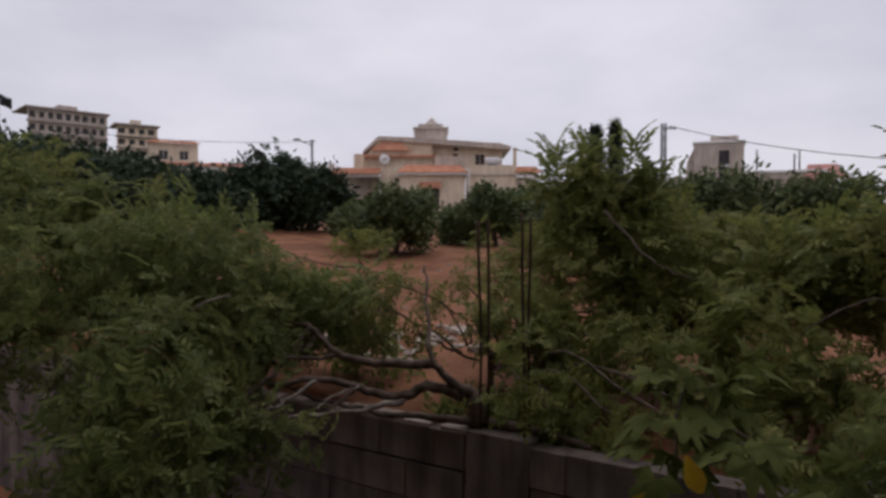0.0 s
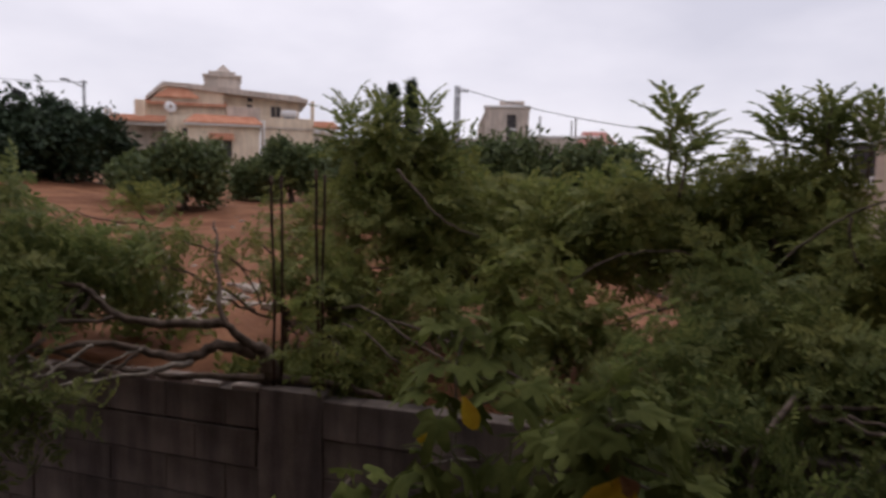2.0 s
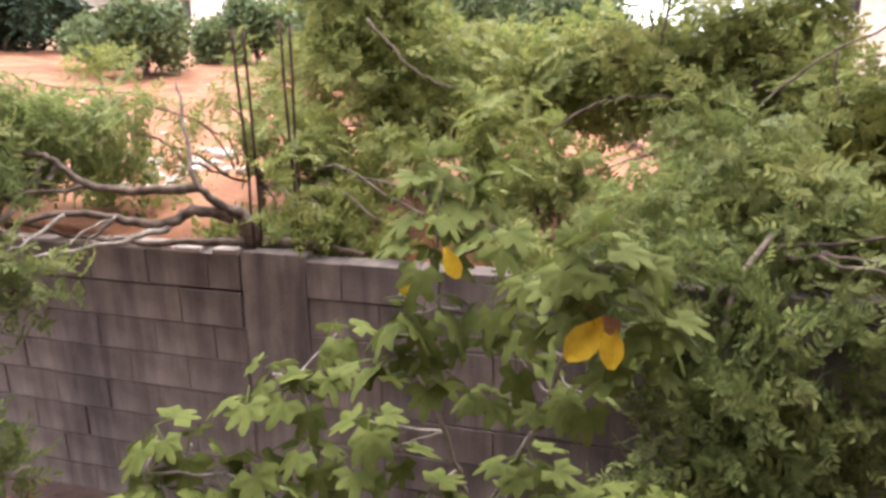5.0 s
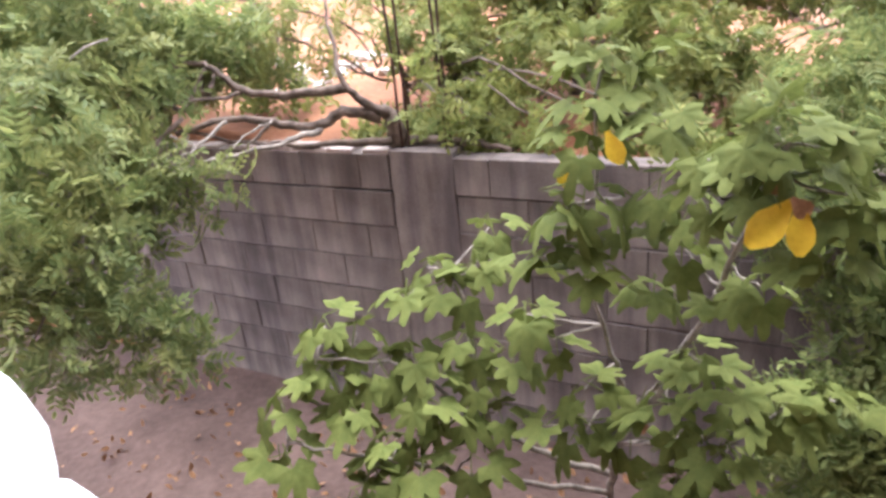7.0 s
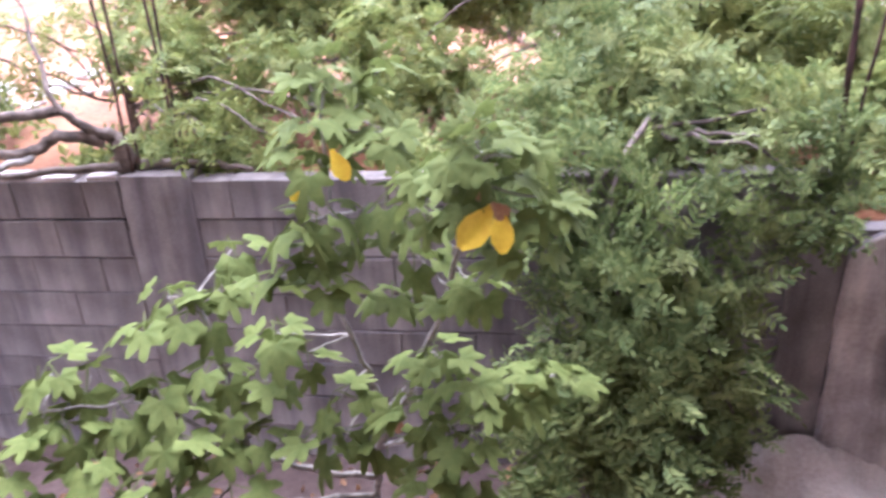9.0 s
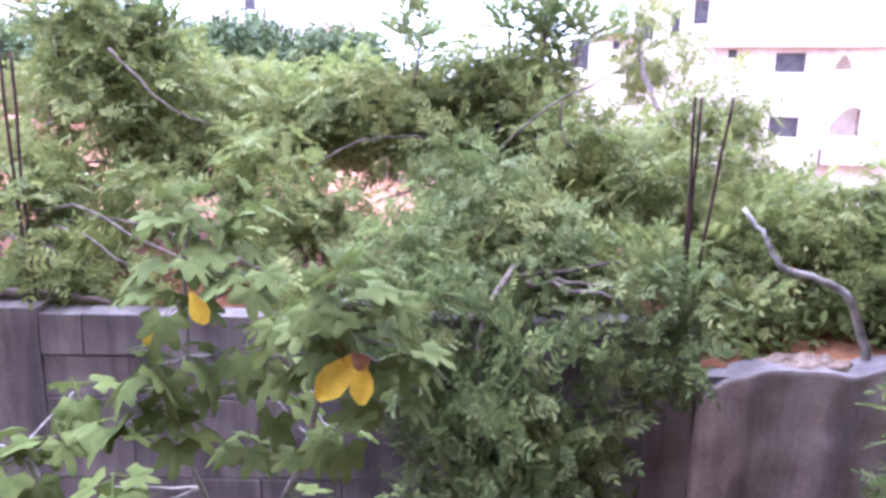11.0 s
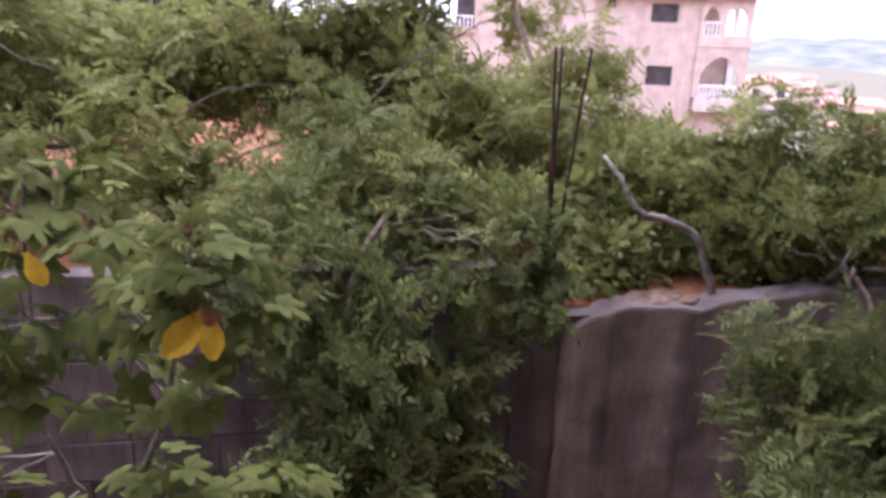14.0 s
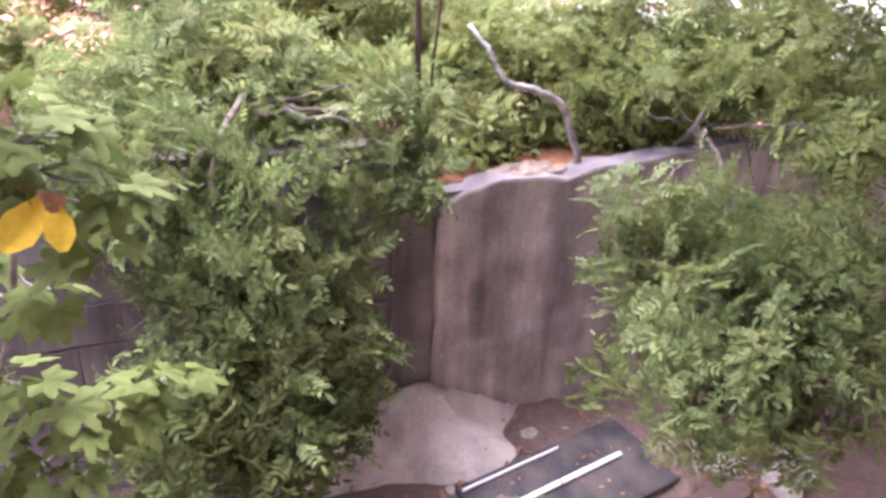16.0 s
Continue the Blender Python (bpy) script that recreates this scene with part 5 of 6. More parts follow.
def villa():
    """The three-storey stone-clad villa with a stair tower and arched loggias on the falling ground."""
    h = thing("villa", "pale pink stone villa with red tiled roofs and arched loggias", "house", pose(30.51, 28.76, 2.2, 0, 0, -57.3))
    wall_with_holes("wall", h, 6.6, 12.8, -7, 3.28, 0, 0.3, [(10.26, 11.66, 2.06, 3.02), (10.3, 11.69, -1.23, -0.2), (7.96, 8.38, 2.76, 3.18)], "pale_stone")
    window(h, 10.26, 11.66, 2.06, 3.02, 0.2, "pale_stone", mullion=False)
    window(h, 10.3, 11.69, -1.23, -0.2, 0.2, "pale_stone", mullion=False)
    window(h, 7.96, 8.38, 2.76, 3.18, 0.2, "pale_stone", mullion=False)
    part("wall", box(12.6, 12.9, 0.3, 9, -7, 3.28), "pale_stone", h)
    part("wall", box(6.6, 15.4, 8.8, 9.1, -7, 3.28), "pale_stone", h)
    part("eave", box(6.95, 15.75, -0.7, 9.6, 3.28, 3.88, bevel=0.06), "white", h)
    tiled_slope("roof", h, 7.1, 15.5, -0.5, 3.5, 3.9, 4.55, "tile_pink", hip=1.6, rows=6)
    # loggia: upper and lower balcony, open to the front and the end
    part("slab", box(12.8, 15.5, -0.15, 4.5, 0.85, 1.5, bevel=0.03), "pale_stone", h)
    part("slab", box(12.9, 16.0, -0.6, 4.5, -2.5, -1.75, bevel=0.03), "grey_wall", h)
    arch_panel(h, 12.8, 14.0, 1.5, 3.28, 13.0, 13.75, 2.35, 2.95, -0.1, 0.15, "pale_stone", pointed=True)
    arch_panel(h, 14.0, 15.45, 1.5, 3.28, 14.15, 15.1, 2.35, 3.0, -0.1, 0.15, "pale_stone", pointed=True)
    arch_panel(h, 12.8, 15.45, -1.75, 0.85, 13.15, 15.05, -0.5, 0.4, -0.1, 0.15, "pale_stone")
    for z in (-1.75, 1.5):
        part("column", box(15.15, 15.45, 4.2, 4.5, z, z + 2.6, bevel=0.02), "white", h)
    part("wall", box(12.9, 15.4, 4.5, 4.7, -1.75, 0.85), "pale_stone", h)
    balustrade(h, 12.95, 15.2, -0.02, 1.52, 11)
    balustrade(h, 13.1, 15.2, -0.02, -1.73, 11)
    wall_with_holes("wall", h, 12.9, 16.2, -8, -2.5, 0.6, 0.85, [(15.2, 15.95, -5.0, -3.5)], "pale_stone")
    part("door", box(15.2, 15.95, 0.75, 0.8, -5.0, -3.5), "shutter", h, "dark door")
    # stair tower
    wall_with_holes("wall", h, 3.2, 7.3, -7, 5.85, -0.45, -0.15, [(6.08, 6.78, 4.44, 5.64), (5.0, 5.43, 3.79, 5.11), (3.45, 4.12, 3.68, 4.81)], "pale_stone")
    for a in ((6.08, 6.78, 4.44, 5.64), (5.0, 5.43, 3.79, 5.11), (3.45, 4.12, 3.68, 4.81)):
        window(h, *a, -0.25, "pale_stone", mullion=False)
    part("wall", box(7.0, 7.3, -0.15, 4, -7, 5.85), "pale_stone", h)
    part("wall", box(3.2, 3.5, -0.15, 4, -7, 5.85), "pale_stone", h)
    part("eave", box(2.85, 7.65, -0.95, 4.6, 5.85, 6.45, bevel=0.06), "white", h)
    bm = bmesh.new()
    bmesh.ops.create_cone(bm, cap_ends=True, segments=4, radius1=2.9, radius2=0.08, depth=1.35, matrix=pose(5.2, 1.8, 7.12, 0, 0, 45))
    part("roof", bm, "tile_pink", h)
    for k in range(1, 5):
        r = 2.93 * (1 - k / 5) / math.sqrt(2)
        part("tile_course", box(5.2 - r, 5.2 + r, 1.8 - r, 1.8 + r, 6.45 + 0.27 * k - 0.03, 6.45 + 0.27 * k + 0.03), "tile_pink", h)
    # side wing with a balcony
    wall_with_holes("wall", h, 0.6, 3.2, -7, 4.0, 0.4, 0.7, [(1.88, 2.28, 3.19, 3.67), (1.85, 2.2, 2.6, 2.95)], "pale_stone")
    window(h, 1.88, 2.28, 3.19, 3.67, 0.6, "pale_stone", mullion=False)
    window(h, 1.85, 2.2, 2.6, 2.95, 0.6, "pale_stone", mullion=False)
    tiled_slope("roof", h, 0.0, 3.3, -0.3, 3.0, 4.0, 4.7, "grey_wall", hip=0.4, rows=3)
    # balcony's back wall near-black: the shade of the recess put into its colour
    part("wall", box(-0.9, 0.6, 2.6, 2.8, -7, 4.0), "shutter", h)
    part("slab", box(-1.0, 0.7, 0.1, 2.6, 1.2, 1.5), "pale_stone", h)
    part("wall", box(-0.9, 0.6, 0.4, 0.6, -7, 1.2), "pale_stone", h)
    balustrade(h, -0.95, 0.6, 0.2, 1.5, 7)
    bm = bmesh.new()
    bmesh.ops.create_cone(bm, cap_ends=False, segments=16, radius1=0.8, radius2=0.2, depth=0.25, matrix=pose(0.3, 0.2, 4.9, 80, 0, 10))
    dish = part("satellite_dish", bm, "white", h, "pale satellite dish")
    part("mast", tube([(0.3, 0.5, 3.9), (0.3, 0.4, 4.9)], 0.05, 6), "metal", dish)
    for x in (9.6, 10.52):
        c = part("chimney", box(x - 0.27, x + 0.27, 1.2, 1.7, 4.1, 5.75, bevel=0.04), "tile_pink", h)
        bm = bmesh.new()
        bmesh.ops.create_cone(bm, cap_ends=True, segments=8, radius1=0.3, radius2=0.04, depth=0.4, matrix=pose(x, 1.45, 5.95))
        part("cap", bm, "tile_pink", c)


villa()


def facing(az, dist, z=0.0):
    """A pose at that bearing and distance with its front towards the yard."""
    a = radians(az)
    return pose(math.sin(a) * dist, math.cos(a) * dist, z + 0.07 * math.cos(a) * dist, 0, 0, -az)


def stair_tower_house():
    """The plain house with a square stair tower behind the tree tops."""
    h = thing("tower_house", "grey-beige house with a square stair tower and flat roof", "house", facing(21.2, 60))
    wall_with_holes("wall", h, -1.75, 1.9, -1, 6.55, 0, 0.3, [(0.05, 0.85, 3.6, 6.0)], "grey_wall")
    part("wall", box(1.6, 1.9, 0.3, 4, -1, 6.55), "grey_wall", h)
    part("wall", box(-1.75, -1.45, 0.3, 4, -1, 6.55), "grey_wall", h)
    win = part("window", box(0.05, 0.85, 0.15, 0.22, 3.6, 6.0), "shutter", h, "tall dark stair window")
    part("bar", box(0.0, 0.9, 0.02, 0.14, 4.7, 4.85), "white", win)
    part("parapet", box(-1.9, 2.05, -0.12, 4.2, 6.55, 6.75, bevel=0.03), "white", h)
    part("tank_house", box(-0.6, 1.5, 0.6, 3.4, 6.75, 7.2, bevel=0.03), "grey_wall", h)
    bm = bmesh.new()
    f = [bm.verts.new(c) for c in ((-1.75, 0.6, 3.6), (-1.75, 0.6, 6.4), (-2.35, 0.6, 5.2), (-2.45, 0.6, 3.6))]
    b = [bm.verts.new((v.co.x, 4.0, v.co.z)) for v in f]
    bm.faces.new(f[::-1])
    for i in range(4):
        bm.faces.new((f[i], f[(i + 1) % 4], b[(i + 1) % 4], b[i]))
    part("lean_to", bm, "grey_wall", h)
    part("wall", box(1.9, 8.4, 1.5, 1.8, -1, 4.2), "grey_wall", h)
    part("parapet", box(1.9, 8.0, 1.35, 1.6, 4.2, 4.4), "white", h)
    tiled_slope("roof", h, 6.0, 9.4, 0.6, 3.0, 3.6, 4.9, "tile_pink", hip=0.7)
    part("wall", box(-6.2, -1.9, 1.5, 1.8, -1, 4.1), "grey_wall", h)
    for x, z in ((2.9, 6.1), (5.6, 5.7), (5.95, 5.9)):
        part("post", tube([(x, 1.7, 4.2), (x, 1.7, z)], 0.06, 6), "rust", h)


stair_tower_house()


def block_of_flats(name, label, az, dist, width, depth, z0, z1, storeys, bays, mat, turn=0):
    """Bare concrete flats: floor slabs, piers and dark window openings."""
    h = thing(name, label, "building", facing(az, dist) @ pose(0, 0, 0, 0, 0, turn))
    step, bay = (z1 - z0) / storeys, width / bays
    holes = []
    for s in range(storeys):
        for b in range(bays):
            x = -width / 2 + bay * b
            a = x + bay * (0.2 if b % 3 else 0.12)
            holes.append((a, x + bay * 0.8, z0 + step * s + step * 0.28, z0 + step * s + step * 0.78))
    wall_with_holes("wall", h, -width / 2, width / 2, z0 - 14, z1, 0, 0.4, holes, mat)
    for a in holes:
        part("window", box(a[0], a[1], 0.25, 0.3, a[2], a[3]), "shutter", h)
    for s in range(storeys + 1):
        part("floor_slab", box(-width / 2 - 0.4, width / 2 + 0.4, -0.7, 0.1, z0 + step * s - 0.2, z0 + step * s + 0.15), "concrete", h)
    side = []
    nb = max(2, int(depth / 4))
    for s in range(storeys):
        for b in range(nb):
            side.append((0.8 + depth / nb * b, 0.8 + depth / nb * b + 1.3, z0 + step * s + step * 0.3, z0 + step * s + step * 0.75))
    w = wall_with_holes("wall", h, 0.4, depth, z0 - 14, z1, -0.4, 0, side, "cream")
    w.matrix_basis = pose(width / 2, 0, 0, 0, 0, 90)
    for a in side:
        part("window", box(width / 2 + 0.1, width / 2 + 0.15, a[0], a[1], a[2], a[3]), "shutter", h)
    part("roof_slab", box(-width / 2 - 0.8, width / 2 + 0.8, -0.9, depth + 0.6, z1, z1 + 0.5, bevel=0.1), "concrete", h)
    part("stair_head", box(-width * 0.1, width * 0.15, 2, 6, z1 + 0.5, z1 + 1.9, bevel=0.1), mat, h)
    return h


block_of_flats("apartment_block", "unfinished grey concrete apartment block on the hill", -27.95, 212, 19, 12, 10.2, 23.2, 4, 9, "grey_wall", 16)
block_of_flats("apartment_block", "smaller beige apartment block beside grey flats on the hill", -23.45, 200, 9.5, 7, 10.5, 19.0, 3, 4, "cream", 10)


def hill_house(az, dist, width, top, label, roof="tile", step=0.0):
    h = thing("hill_house", label, "house", facing(az, dist))
    z0 = top - 9
    holes = [(-width * 0.3, -width * 0.3 + 1.2, top - 2.4, top - 1.1), (width * 0.12, width * 0.12 + 1.2, top - 2.4, top - 1.1)]
    wall_with_holes("wall", h, -width / 2, width / 2, z0, top, 0, 0.3, holes, "cream")
    for a in holes:
        window(h, *a, 0.15)
    part("wall", box(width / 2 - 0.3, width / 2, 0.3, 8, z0, top), "cream", h)
    tiled_slope("roof", h, -width / 2 - 0.4, width / 2 + 0.4, -0.6, 4, top, top + 0.9, roof, hip=0.8)
    part("terrace", box(-width / 2 - 1, width / 2 + 3, -2.2, 0, top - 4.3, top - 3.4, bevel=0.05), "white", h)
    tiled_slope("roof", h, -width / 2 - 1, width / 2 + 3.2, -2.6, -1.6, top - 3.4, top - 2.9, roof)
    return h


hill_house(-20.9, 112, 6.8, 9.6, "cream hillside house with orange tiled eaves", "tile")
hill_house(-17.0, 118, 6.0, 6.5, "low cream hillside house with faded red tiles", "tile_pink")
hill_house(-12.6, 95, 3.0, 4.6, "small pale house half hidden by dark trees", "tile_pink")
for az, d, w, top in ((69.6, 130, 9, -5.0), (72, 160, 11, -8), (75, 120, 8, -6.2), (70.8, 210, 12, -8)):
    hill_house(az, d, w, top, "pale house with a reddish roof down in the valley", "tile_pink")


def distant_hill():
    """A long low ridge across the valley."""
    bm = bmesh.new()
    rows = []
    for i in range(121):
        az = radians(30 + 90 * i / 120)
        crest = 26 + 26 * noise.noise((i * 0.06, 0, 3)) + 8 * noise.noise((i * 0.33, 2, 1)) + 2.5 * noise.noise((i * 1.3, 5, 1))
        row = []
        for k, (r, h) in enumerate(((900, -70), (1150, -25), (1400, 0.55), (1550, 0.95), (1700, 1.0), (2000, -60))):
            z = h if k in (0, 1, 5) else 2 + h * crest
            row.append(bm.verts.new((math.sin(az) * r, math.cos(az) * r, z)))
        rows.append(row)
    for a, b in zip(rows, rows[1:]):
        for k in range(5):
            bm.faces.new((a[k], b[k], b[k + 1], a[k + 1])).smooth = True
    return part("distant_hill", bm, "hill")


tagged(distant_hill(), "hazy scrub-covered ridge across the valley", "hill", kind="structure")

# ---- posts, wires and loose things ----
def rebar(s, v, z0, z1, dx, seed):
    """One rusty reinforcing rod sticking up from a post, slightly bowed."""
    rng = random.Random(seed)
    a, b = local(s, v, z0), local(s, v, z1)
    b += WU * dx
    pts = bend([a, a.lerp(b, 0.5) + Vector((rng.uniform(-0.015, 0.015), 0, 0)), b], 4, 0.004, seed)
    t = thing("rebar", "rusty steel reinforcing rod standing up from the wall post", "rod", group="reinforcing rods")
    part("rod", tube(pts, 0.009, 7), "rust", t)


for i, (s, v, z1, dx) in enumerate([(0.04, 0.08, 3.05, -0.02), (0.07, 0.12, 3.05, 0.0), (0.36, 0.08, 3.09, -0.025), (0.375, 0.12, 3.06, 0.0)]):
    rebar(s, v, 1.66, z1, dx, 500 + i)
for i, (s, v, z1, dx) in enumerate([(3.98, 0.08, 2.91, -0.03), (4.02, 0.12, 2.91, -0.02), (4.06, 0.14, 2.91, 0.12)]):
    rebar(s, v, 1.6, z1, dx, 520 + i)


def lattice_pole(x, y, top):
    z0 = land(x, y)
    p = thing("utility_pole", "grey steel lattice utility pole with insulators", "pole")
    for dx in (-0.13, 0.13):
        for dy in (-0.13, 0.13):
            part("leg", tube([(x + dx, y + dy, z0 - 0.2), (x + dx * 0.8, y + dy * 0.8, top)], 0.05, 5), "metal", p)
    n = int((top - z0) / 0.4)
    for k in range(n):
        z = z0 + 0.4 * k
        s = 1 if k % 2 else -1
        part("brace", tube([(x - 0.13 * s, y - 0.13, z), (x + 0.13 * s, y - 0.13, z + 0.4)], 0.035, 4), "metal", p)
    arm = part("cross_arm", box(x - 0.1, x + 0.75, y - 0.05, y + 0.05, top - 0.35, top - 0.27), "metal", p)
    for k in range(3):
        part("insulator", tube([(x + 0.2 + 0.25 * k, y, top - 0.27), (x + 0.2 + 0.25 * k, y, top - 0.13)], [0.05, 0.03], 7), "white", arm)


lattice_pole(13.4, 43.2, 9.95)


def cable(a, b, sag, r=0.025, label="black overhead cable hanging between poles"):
    a, b = Vector(a), Vector(b)
    pts = [a.lerp(b, i / 24) - Vector((0, 0, sag * 4 * (i / 24) * (1 - i / 24))) for i in range(25)]
    t = thing("overhead_cable", label, "cable")
    part("wire", tube(pts, r, 5), "rubber", t)


cable((13.7, 43.2, 9.8), (29.0, 27.5, 6.0), 0.9)
cable((-11.0, 59.0, 11.0), (-26.5, 55.0, 11.0), 0.3, 0.02)


def street_lamp(x, y, top):
    z0 = land(x, y)
    t = thing("street_lamp", "grey street lamp post with a short arm", "lamp")
    part("post", tube([(x, y, z0 - 0.2), (x, y, top)], [0.15, 0.1], 8), "metal", t)
    part("arm", tube([(x, y, top - 0.5), (x - 0.6, y, top - 0.25), (x - 1.1, y, top - 0.05)], 0.05, 6), "metal", t)
    part("head", box(x - 1.6, x - 1.0, y - 0.12, y + 0.12, top - 0.08, top + 0.08, bevel=0.04), "metal", t)
    part("bracket", box(x - 0.3, x + 0.25, y - 0.05, y + 0.05, top - 0.2, top - 0.1), "metal", t)


street_lamp(-11.0, 59.0, 11.15)


def flag(x, y, foot, top, seed):
    t = thing("flag", "small black flag on a thin mast", "flag")
    part("mast", tube([(x, y, foot), (x, y, top)], 0.03, 6), "metal", t)
    bm = bmesh.new()
    rows = []
    for i in range(7):
        k = i / 6
        rows.append([bm.verts.new((x + 0.6 * k, y + 0.08 * math.sin(5 * k + seed), top - 0.05 - 0.5 * j / 4 - 0.25 * k + 0.02 * math.sin(7 * k + j))) for j in range(5)])
    for a, b in zip(rows, rows[1:]):
        for j in range(4):
            bm.faces.new((a[j], a[j + 1], b[j + 1], b[j])).smooth = True
    cloth = part("cloth", bm, "black_cloth", t)
    cloth.modifiers.new("thickness", "SOLIDIFY").thickness = 0.01


flag(-10.6, 39.6, land(-10.6, 39.6), 8.0, 1)
flag(-21.4, 34.0, land(-21.4, 34.0), 9.9, 2)


# ---- stones on the field, rubble and boards in the yard ----
def stone_data(seed):
    rng = random.Random(seed)
    bm = bmesh.new()
    bmesh.ops.create_icosphere(bm, subdivisions=1, radius=0.5)
    for v in bm.verts:
        v.co *= rng.uniform(0.75, 1.15)
        v.co.z *= 0.6
    me = bpy.data.meshes.new("stone")
    bm.to_mesh(me)
    bm.free()
    me.materials.append(M["stone"])
    return me


STONES = [stone_data(600 + i) for i in range(5)]
stone_rng = random.Random(77)


def stone(x, y, z, size, label="pale rough stone lying on red earth"):
    ob = tagged(new("stone", STONES[stone_rng.randrange(5)]), label, "stone", "field stones")
    ob.matrix_world = pose(x, y, z, stone_rng.uniform(-15, 15), stone_rng.uniform(-15, 15), stone_rng.uniform(0, 360)) @ Matrix.Diagonal((size, size * stone_rng.uniform(0.6, 0.9), size * 0.7, 1))


for i in range(46):
    x, y = stone_rng.gauss(-0.7, 0.7), stone_rng.uniform(6.4, 8.6)
    stone(x, y, land(x, y) + 0.01, stone_rng.uniform(0.08, 0.34))
for i in range(40):
    x, y = stone_rng.uniform(-3, 5), stone_rng.uniform(7, 17)
    stone(x, y, land(x, y) + 0.01, stone_rng.uniform(0.05, 0.16))
for x, y, size in ((3.87, 0.91, 0.34), (4.16, 0.36, 0.5), (3.57, 0.81, 0.24), (3.99, 0.65, 0.3), (3.60, 2.27, 0.2), (3.32, 2.00, 0.16), (4.44, -0.02, 0.4), (3.21, 2.14, 0.12), (4.44, 0.69, 0.3), (4.2, 0.0, 0.45), (3.62, 0.28, 0.42), (3.3, 0.6, 0.2), (3.12, 0.75, 0.14), (3.45, 1.62, 0.13), (3.7, 1.5, 0.18), (3.2, 1.75, 0.1), (3.9, 1.3, 0.12), (2.95, 1.65, 0.12)):
    stone(x, y, YARD + 0.05, size, "pale rough stone lying in the yard by the wall")

# dry leaves and clods strewn on the yard and along the wall
rng = np.random.default_rng(31)
n = 1500
s, v = rng.uniform(-2.5, 6, n), rng.uniform(-3.2, -0.06, n)
places = np.array([local(a, b, 0) for a, b in zip(s, v)]) + np.stack([np.zeros(n), np.zeros(n), YARD + 0.055 + rng.uniform(0, 0.02, n)], axis=1)
litter = [leaflet(0.07, 0.035, 0.3, 0.1) for _ in range(3)]
lv, lf = scatter(places, np.tile((0, 0, 1.0), (n, 1)), litter, rng, 1.0, 0.2, 0.2)
tagged(from_arrays("leaf_litter", lv, lf, "dry_leaf"), "dry brown fallen leaves strewn over the yard", "leaf litter", kind="stuff")


def board(m):
    """A dark panel lying in the yard with two pale battens along it."""
    t = thing("dark_panel", "dark blue-black panel with two white edge strips lying in rubble", "panel", m)
    part("sheet", box(-0.7, 0.58, -0.36, 0.27, 0, 0.035, bevel=0.006), "tarp", t)
    for y, x1, w in ((0.21, 0.05, 0.008), (-0.03, 0.36, 0.017)):
        part("strip", box(-0.68, x1, y - w, y + w, 0.038, 0.06, bevel=0.004), "white", t, "white edge strip")


board(pose(3.46, 1.08, YARD + 0.085, 1, -1, -24.9))


def mound(name, x, y, rx, ry, height, turn, mat, label, category, seed, base=YARD + 0.03):
    """A low uneven heap spread on the yard, thinning to nothing at its rim."""
    rng = random.Random(seed)
    bm = bmesh.new()
    rings = [[bm.verts.new((0, 0, height))]]
    for k in range(1, 15):
        row = []
        for i in range(40):
            a = 2 * math.pi * i / 40
            lobe = 1 + 0.45 * noise.noise((math.cos(a) * 1.5 + seed, math.sin(a) * 1.5, 0))
            r = k / 14 * lobe
            px, py = math.cos(a) * r * rx, math.sin(a) * r * ry
            lift = height * (1 - k / 14) ** 1.3 + ((0.015 + 0.12 * height) * noise.noise((px * 6, py * 6, seed)) + 0.03 * noise.noise((px * 17, py * 17, seed)) + rng.uniform(-0.008, 0.008)) * min(1, 3 * (1 - k / 14))
            row.append(bm.verts.new((px, py, lift if k < 14 else -0.03)))
        rings.append(row)
    for i in range(40):
        bm.faces.new((rings[0][0], rings[1][i], rings[1][(i + 1) % 40])).smooth = True
    for a, b in zip(rings[1:], rings[2:]):
        for i in range(40):
            bm.faces.new((a[i], b[i], b[(i + 1) % 40], a[(i + 1) % 40])).smooth = True
    ob = part("body", bm, mat, thing(name, label, category, pose(x, y, base, 0, 0, turn)))
    return ob


foot = local_point(3.95, -0.16)
mound("sand_heap", foot.x, foot.y, 0.85, 0.55, 0.46, -35, "sand", "pale pinkish sand heaped against the foot of the wall", "sand", 5)
foot = local_point(4.75, 0.12)
mound("earth_heap", foot.x, foot.y, 0.3, 0.12, 0.06, -35, "earth_brown", "crumbly brown earth lying on top of the wall", "earth", 6, 1.41)
mound("earth_heap", 3.0, 1.26, 0.5, 0.34, 0.13, -25, "earth_brown", "brown earth and rubble heaped over a dark panel", "earth", 8)
mound("earth_heap", 3.95, 0.62, 0.5, 0.34, 0.15, -15, "earth_brown", "brown earth and rubble heaped over a dark panel", "earth", 9)

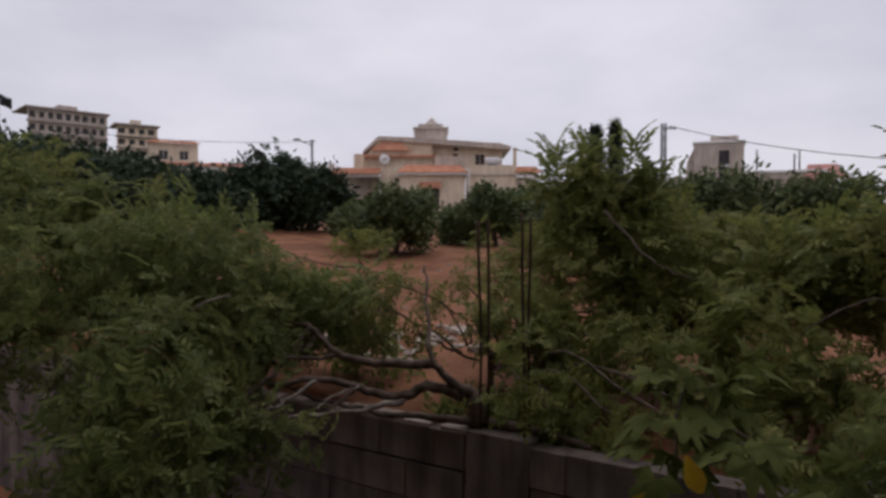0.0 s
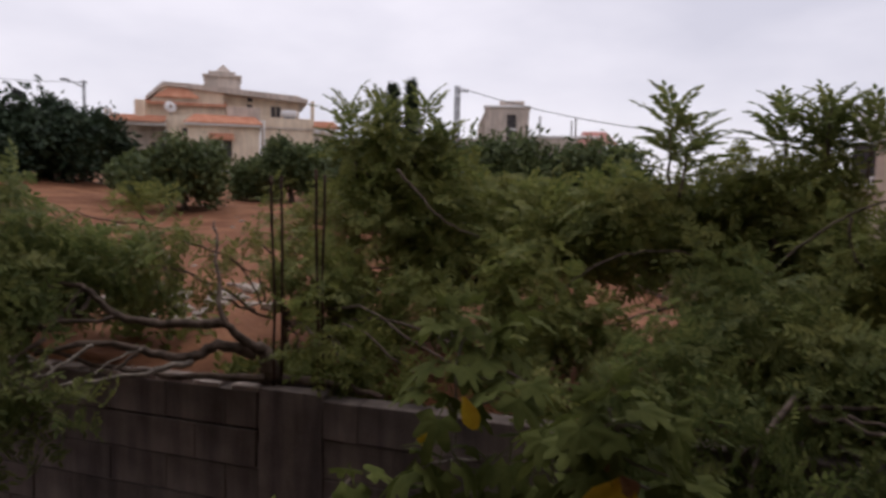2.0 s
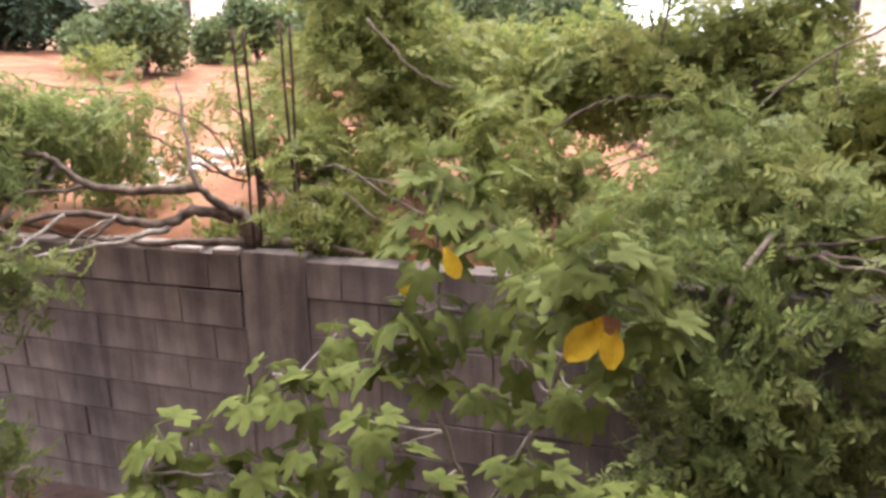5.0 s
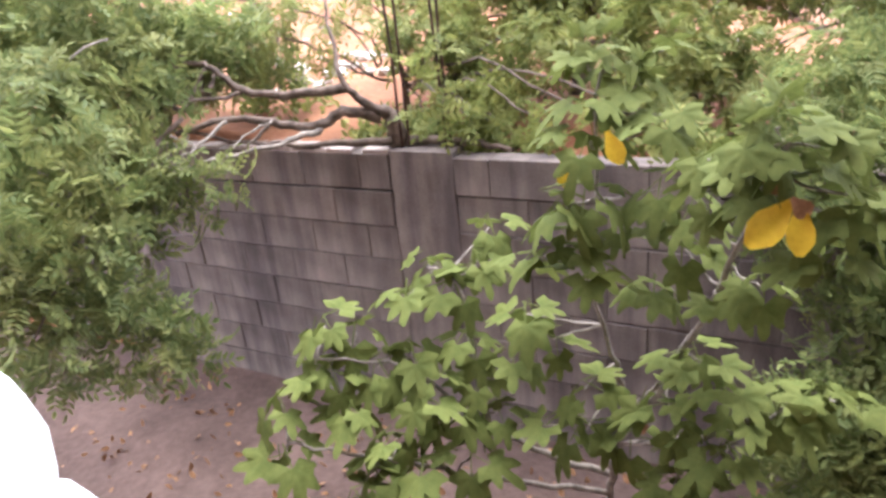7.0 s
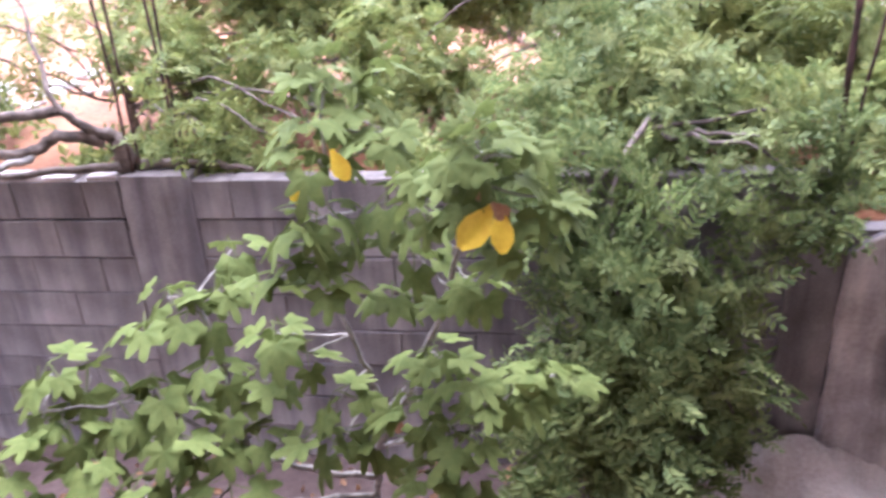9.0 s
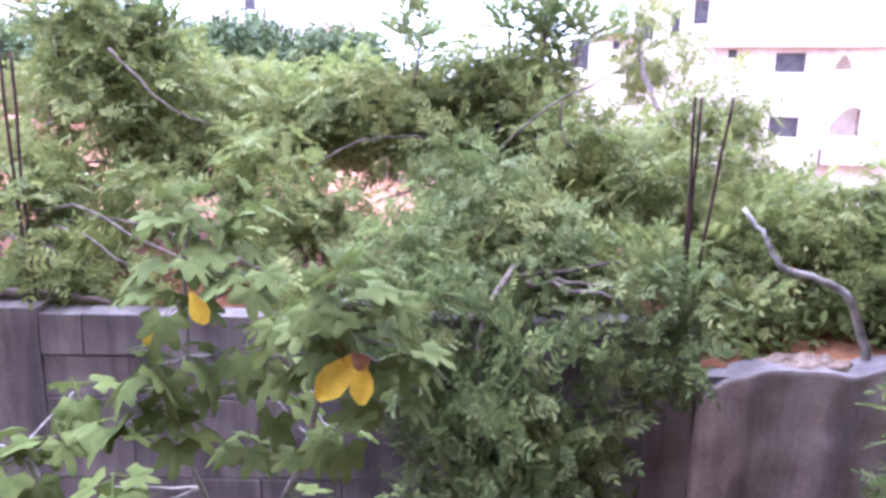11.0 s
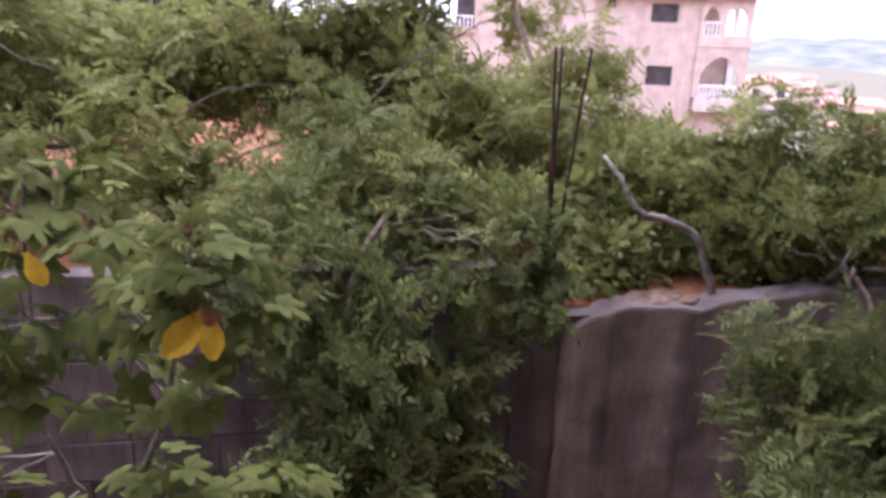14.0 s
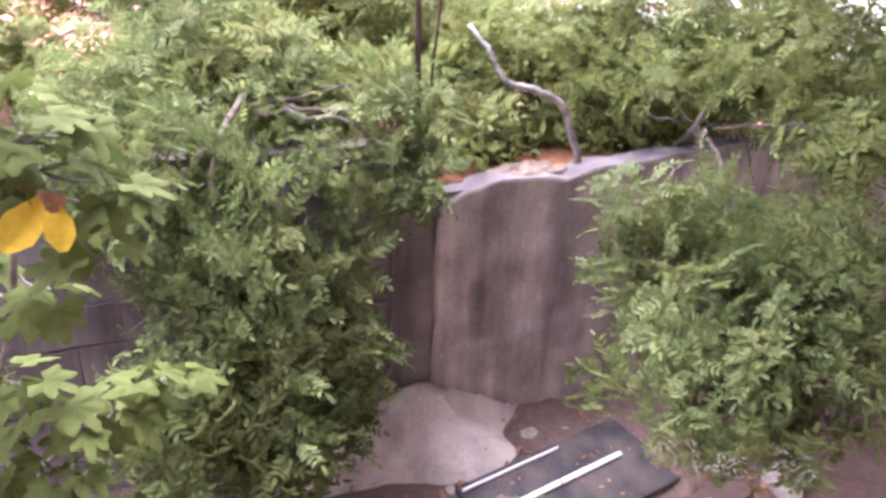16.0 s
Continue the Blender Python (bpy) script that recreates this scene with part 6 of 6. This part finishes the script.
# dead leaves blown over the panel
n = 110
places = np.stack([rng.normal(3.4, 0.45, n), rng.normal(1.08, 0.3, n), YARD + 0.125 + rng.uniform(0, 0.02, n)], axis=1)
lv, lf = scatter(places, np.tile((0, 0, 1.0), (n, 1)), litter, rng, 0.5, 0.2, 0.2)
tagged(from_arrays("leaf_litter", lv, lf, "dry_leaf"), "dry brown fallen leaves blown over a dark panel", "leaf litter", kind="stuff")

# ---- unseen shading house: wall behind, slab above, a corner of parapet with a white sheet over it ----
own = thing("own_house", "unseen grey house wall, balcony slabs and wing added to shade the yard", "house", kind="structure")
# wall, upper slab and wing stand out of view, added to darken the yard
part("wall", box(-12, 14, -1.5, -1.2, YARD - 0.1, 11.5), "grey_wall", own)
part("slab", box(-12, 9, -1.2, 1.6, 4.0, 4.2), "concrete", own)
part("wing_wall", box(-4.4, -3.7, -1.2, 3.0, YARD - 0.1, 11.5), "grey_wall", own)
# lower slab and parapet: unseen support added under the sheet
part("slab", box(-3.5, -0.3, -1.2, 0.8, 1.15, 1.35), "concrete", own)
part("parapet", box(-3.5, -0.52, 0.62, 0.84, 1.35, 2.23), "concrete", own)


def draped_sheet():
    """A stiff white plastic sheet bunched over the parapet's corner."""
    edge_x = [-1.6, -0.75, -0.6, -0.52, -0.47, -0.41, -0.25]
    edge_y = [1.3, 1.14, 1.08, 1.0, 0.87, 0.82, 0.66]
    bm = bmesh.new()
    nx, ny = 44, 22
    grid = []
    for i in range(nx + 1):
        x = -1.6 + 1.35 * i / nx
        far = float(np.interp(x, edge_x, edge_y))
        row = []
        for j in range(ny + 1):
            w = j / ny
            y = 0.5 + (far - 0.5) * w
            z = 2.21 + 0.018 * noise.noise((x * 6, y * 6, 2)) + 0.012 * math.sin(x * 23 + y * 9)
            z += 0.05 * math.exp(-((x + 0.66) / 0.1) ** 2) * w - 0.05 * math.exp(-((x + 0.5) / 0.035) ** 2) * w
            row.append(bm.verts.new((x, y, max(z, 2.19) if y < 0.86 else z)))
        grid.append(row)
    for a, b in zip(grid, grid[1:]):
        for j in range(ny):
            bm.faces.new((a[j], b[j], b[j + 1], a[j + 1])).smooth = True
    t = thing("plastic_sheet", "crumpled white plastic sheet draped over a parapet", "sheet", pose(-0.075, 0.072, 0.052))
    ob = part("sheet", bm, "sheet", t)
    ob.modifiers.new("thickness", "SOLIDIFY").thickness = 0.008


draped_sheet()
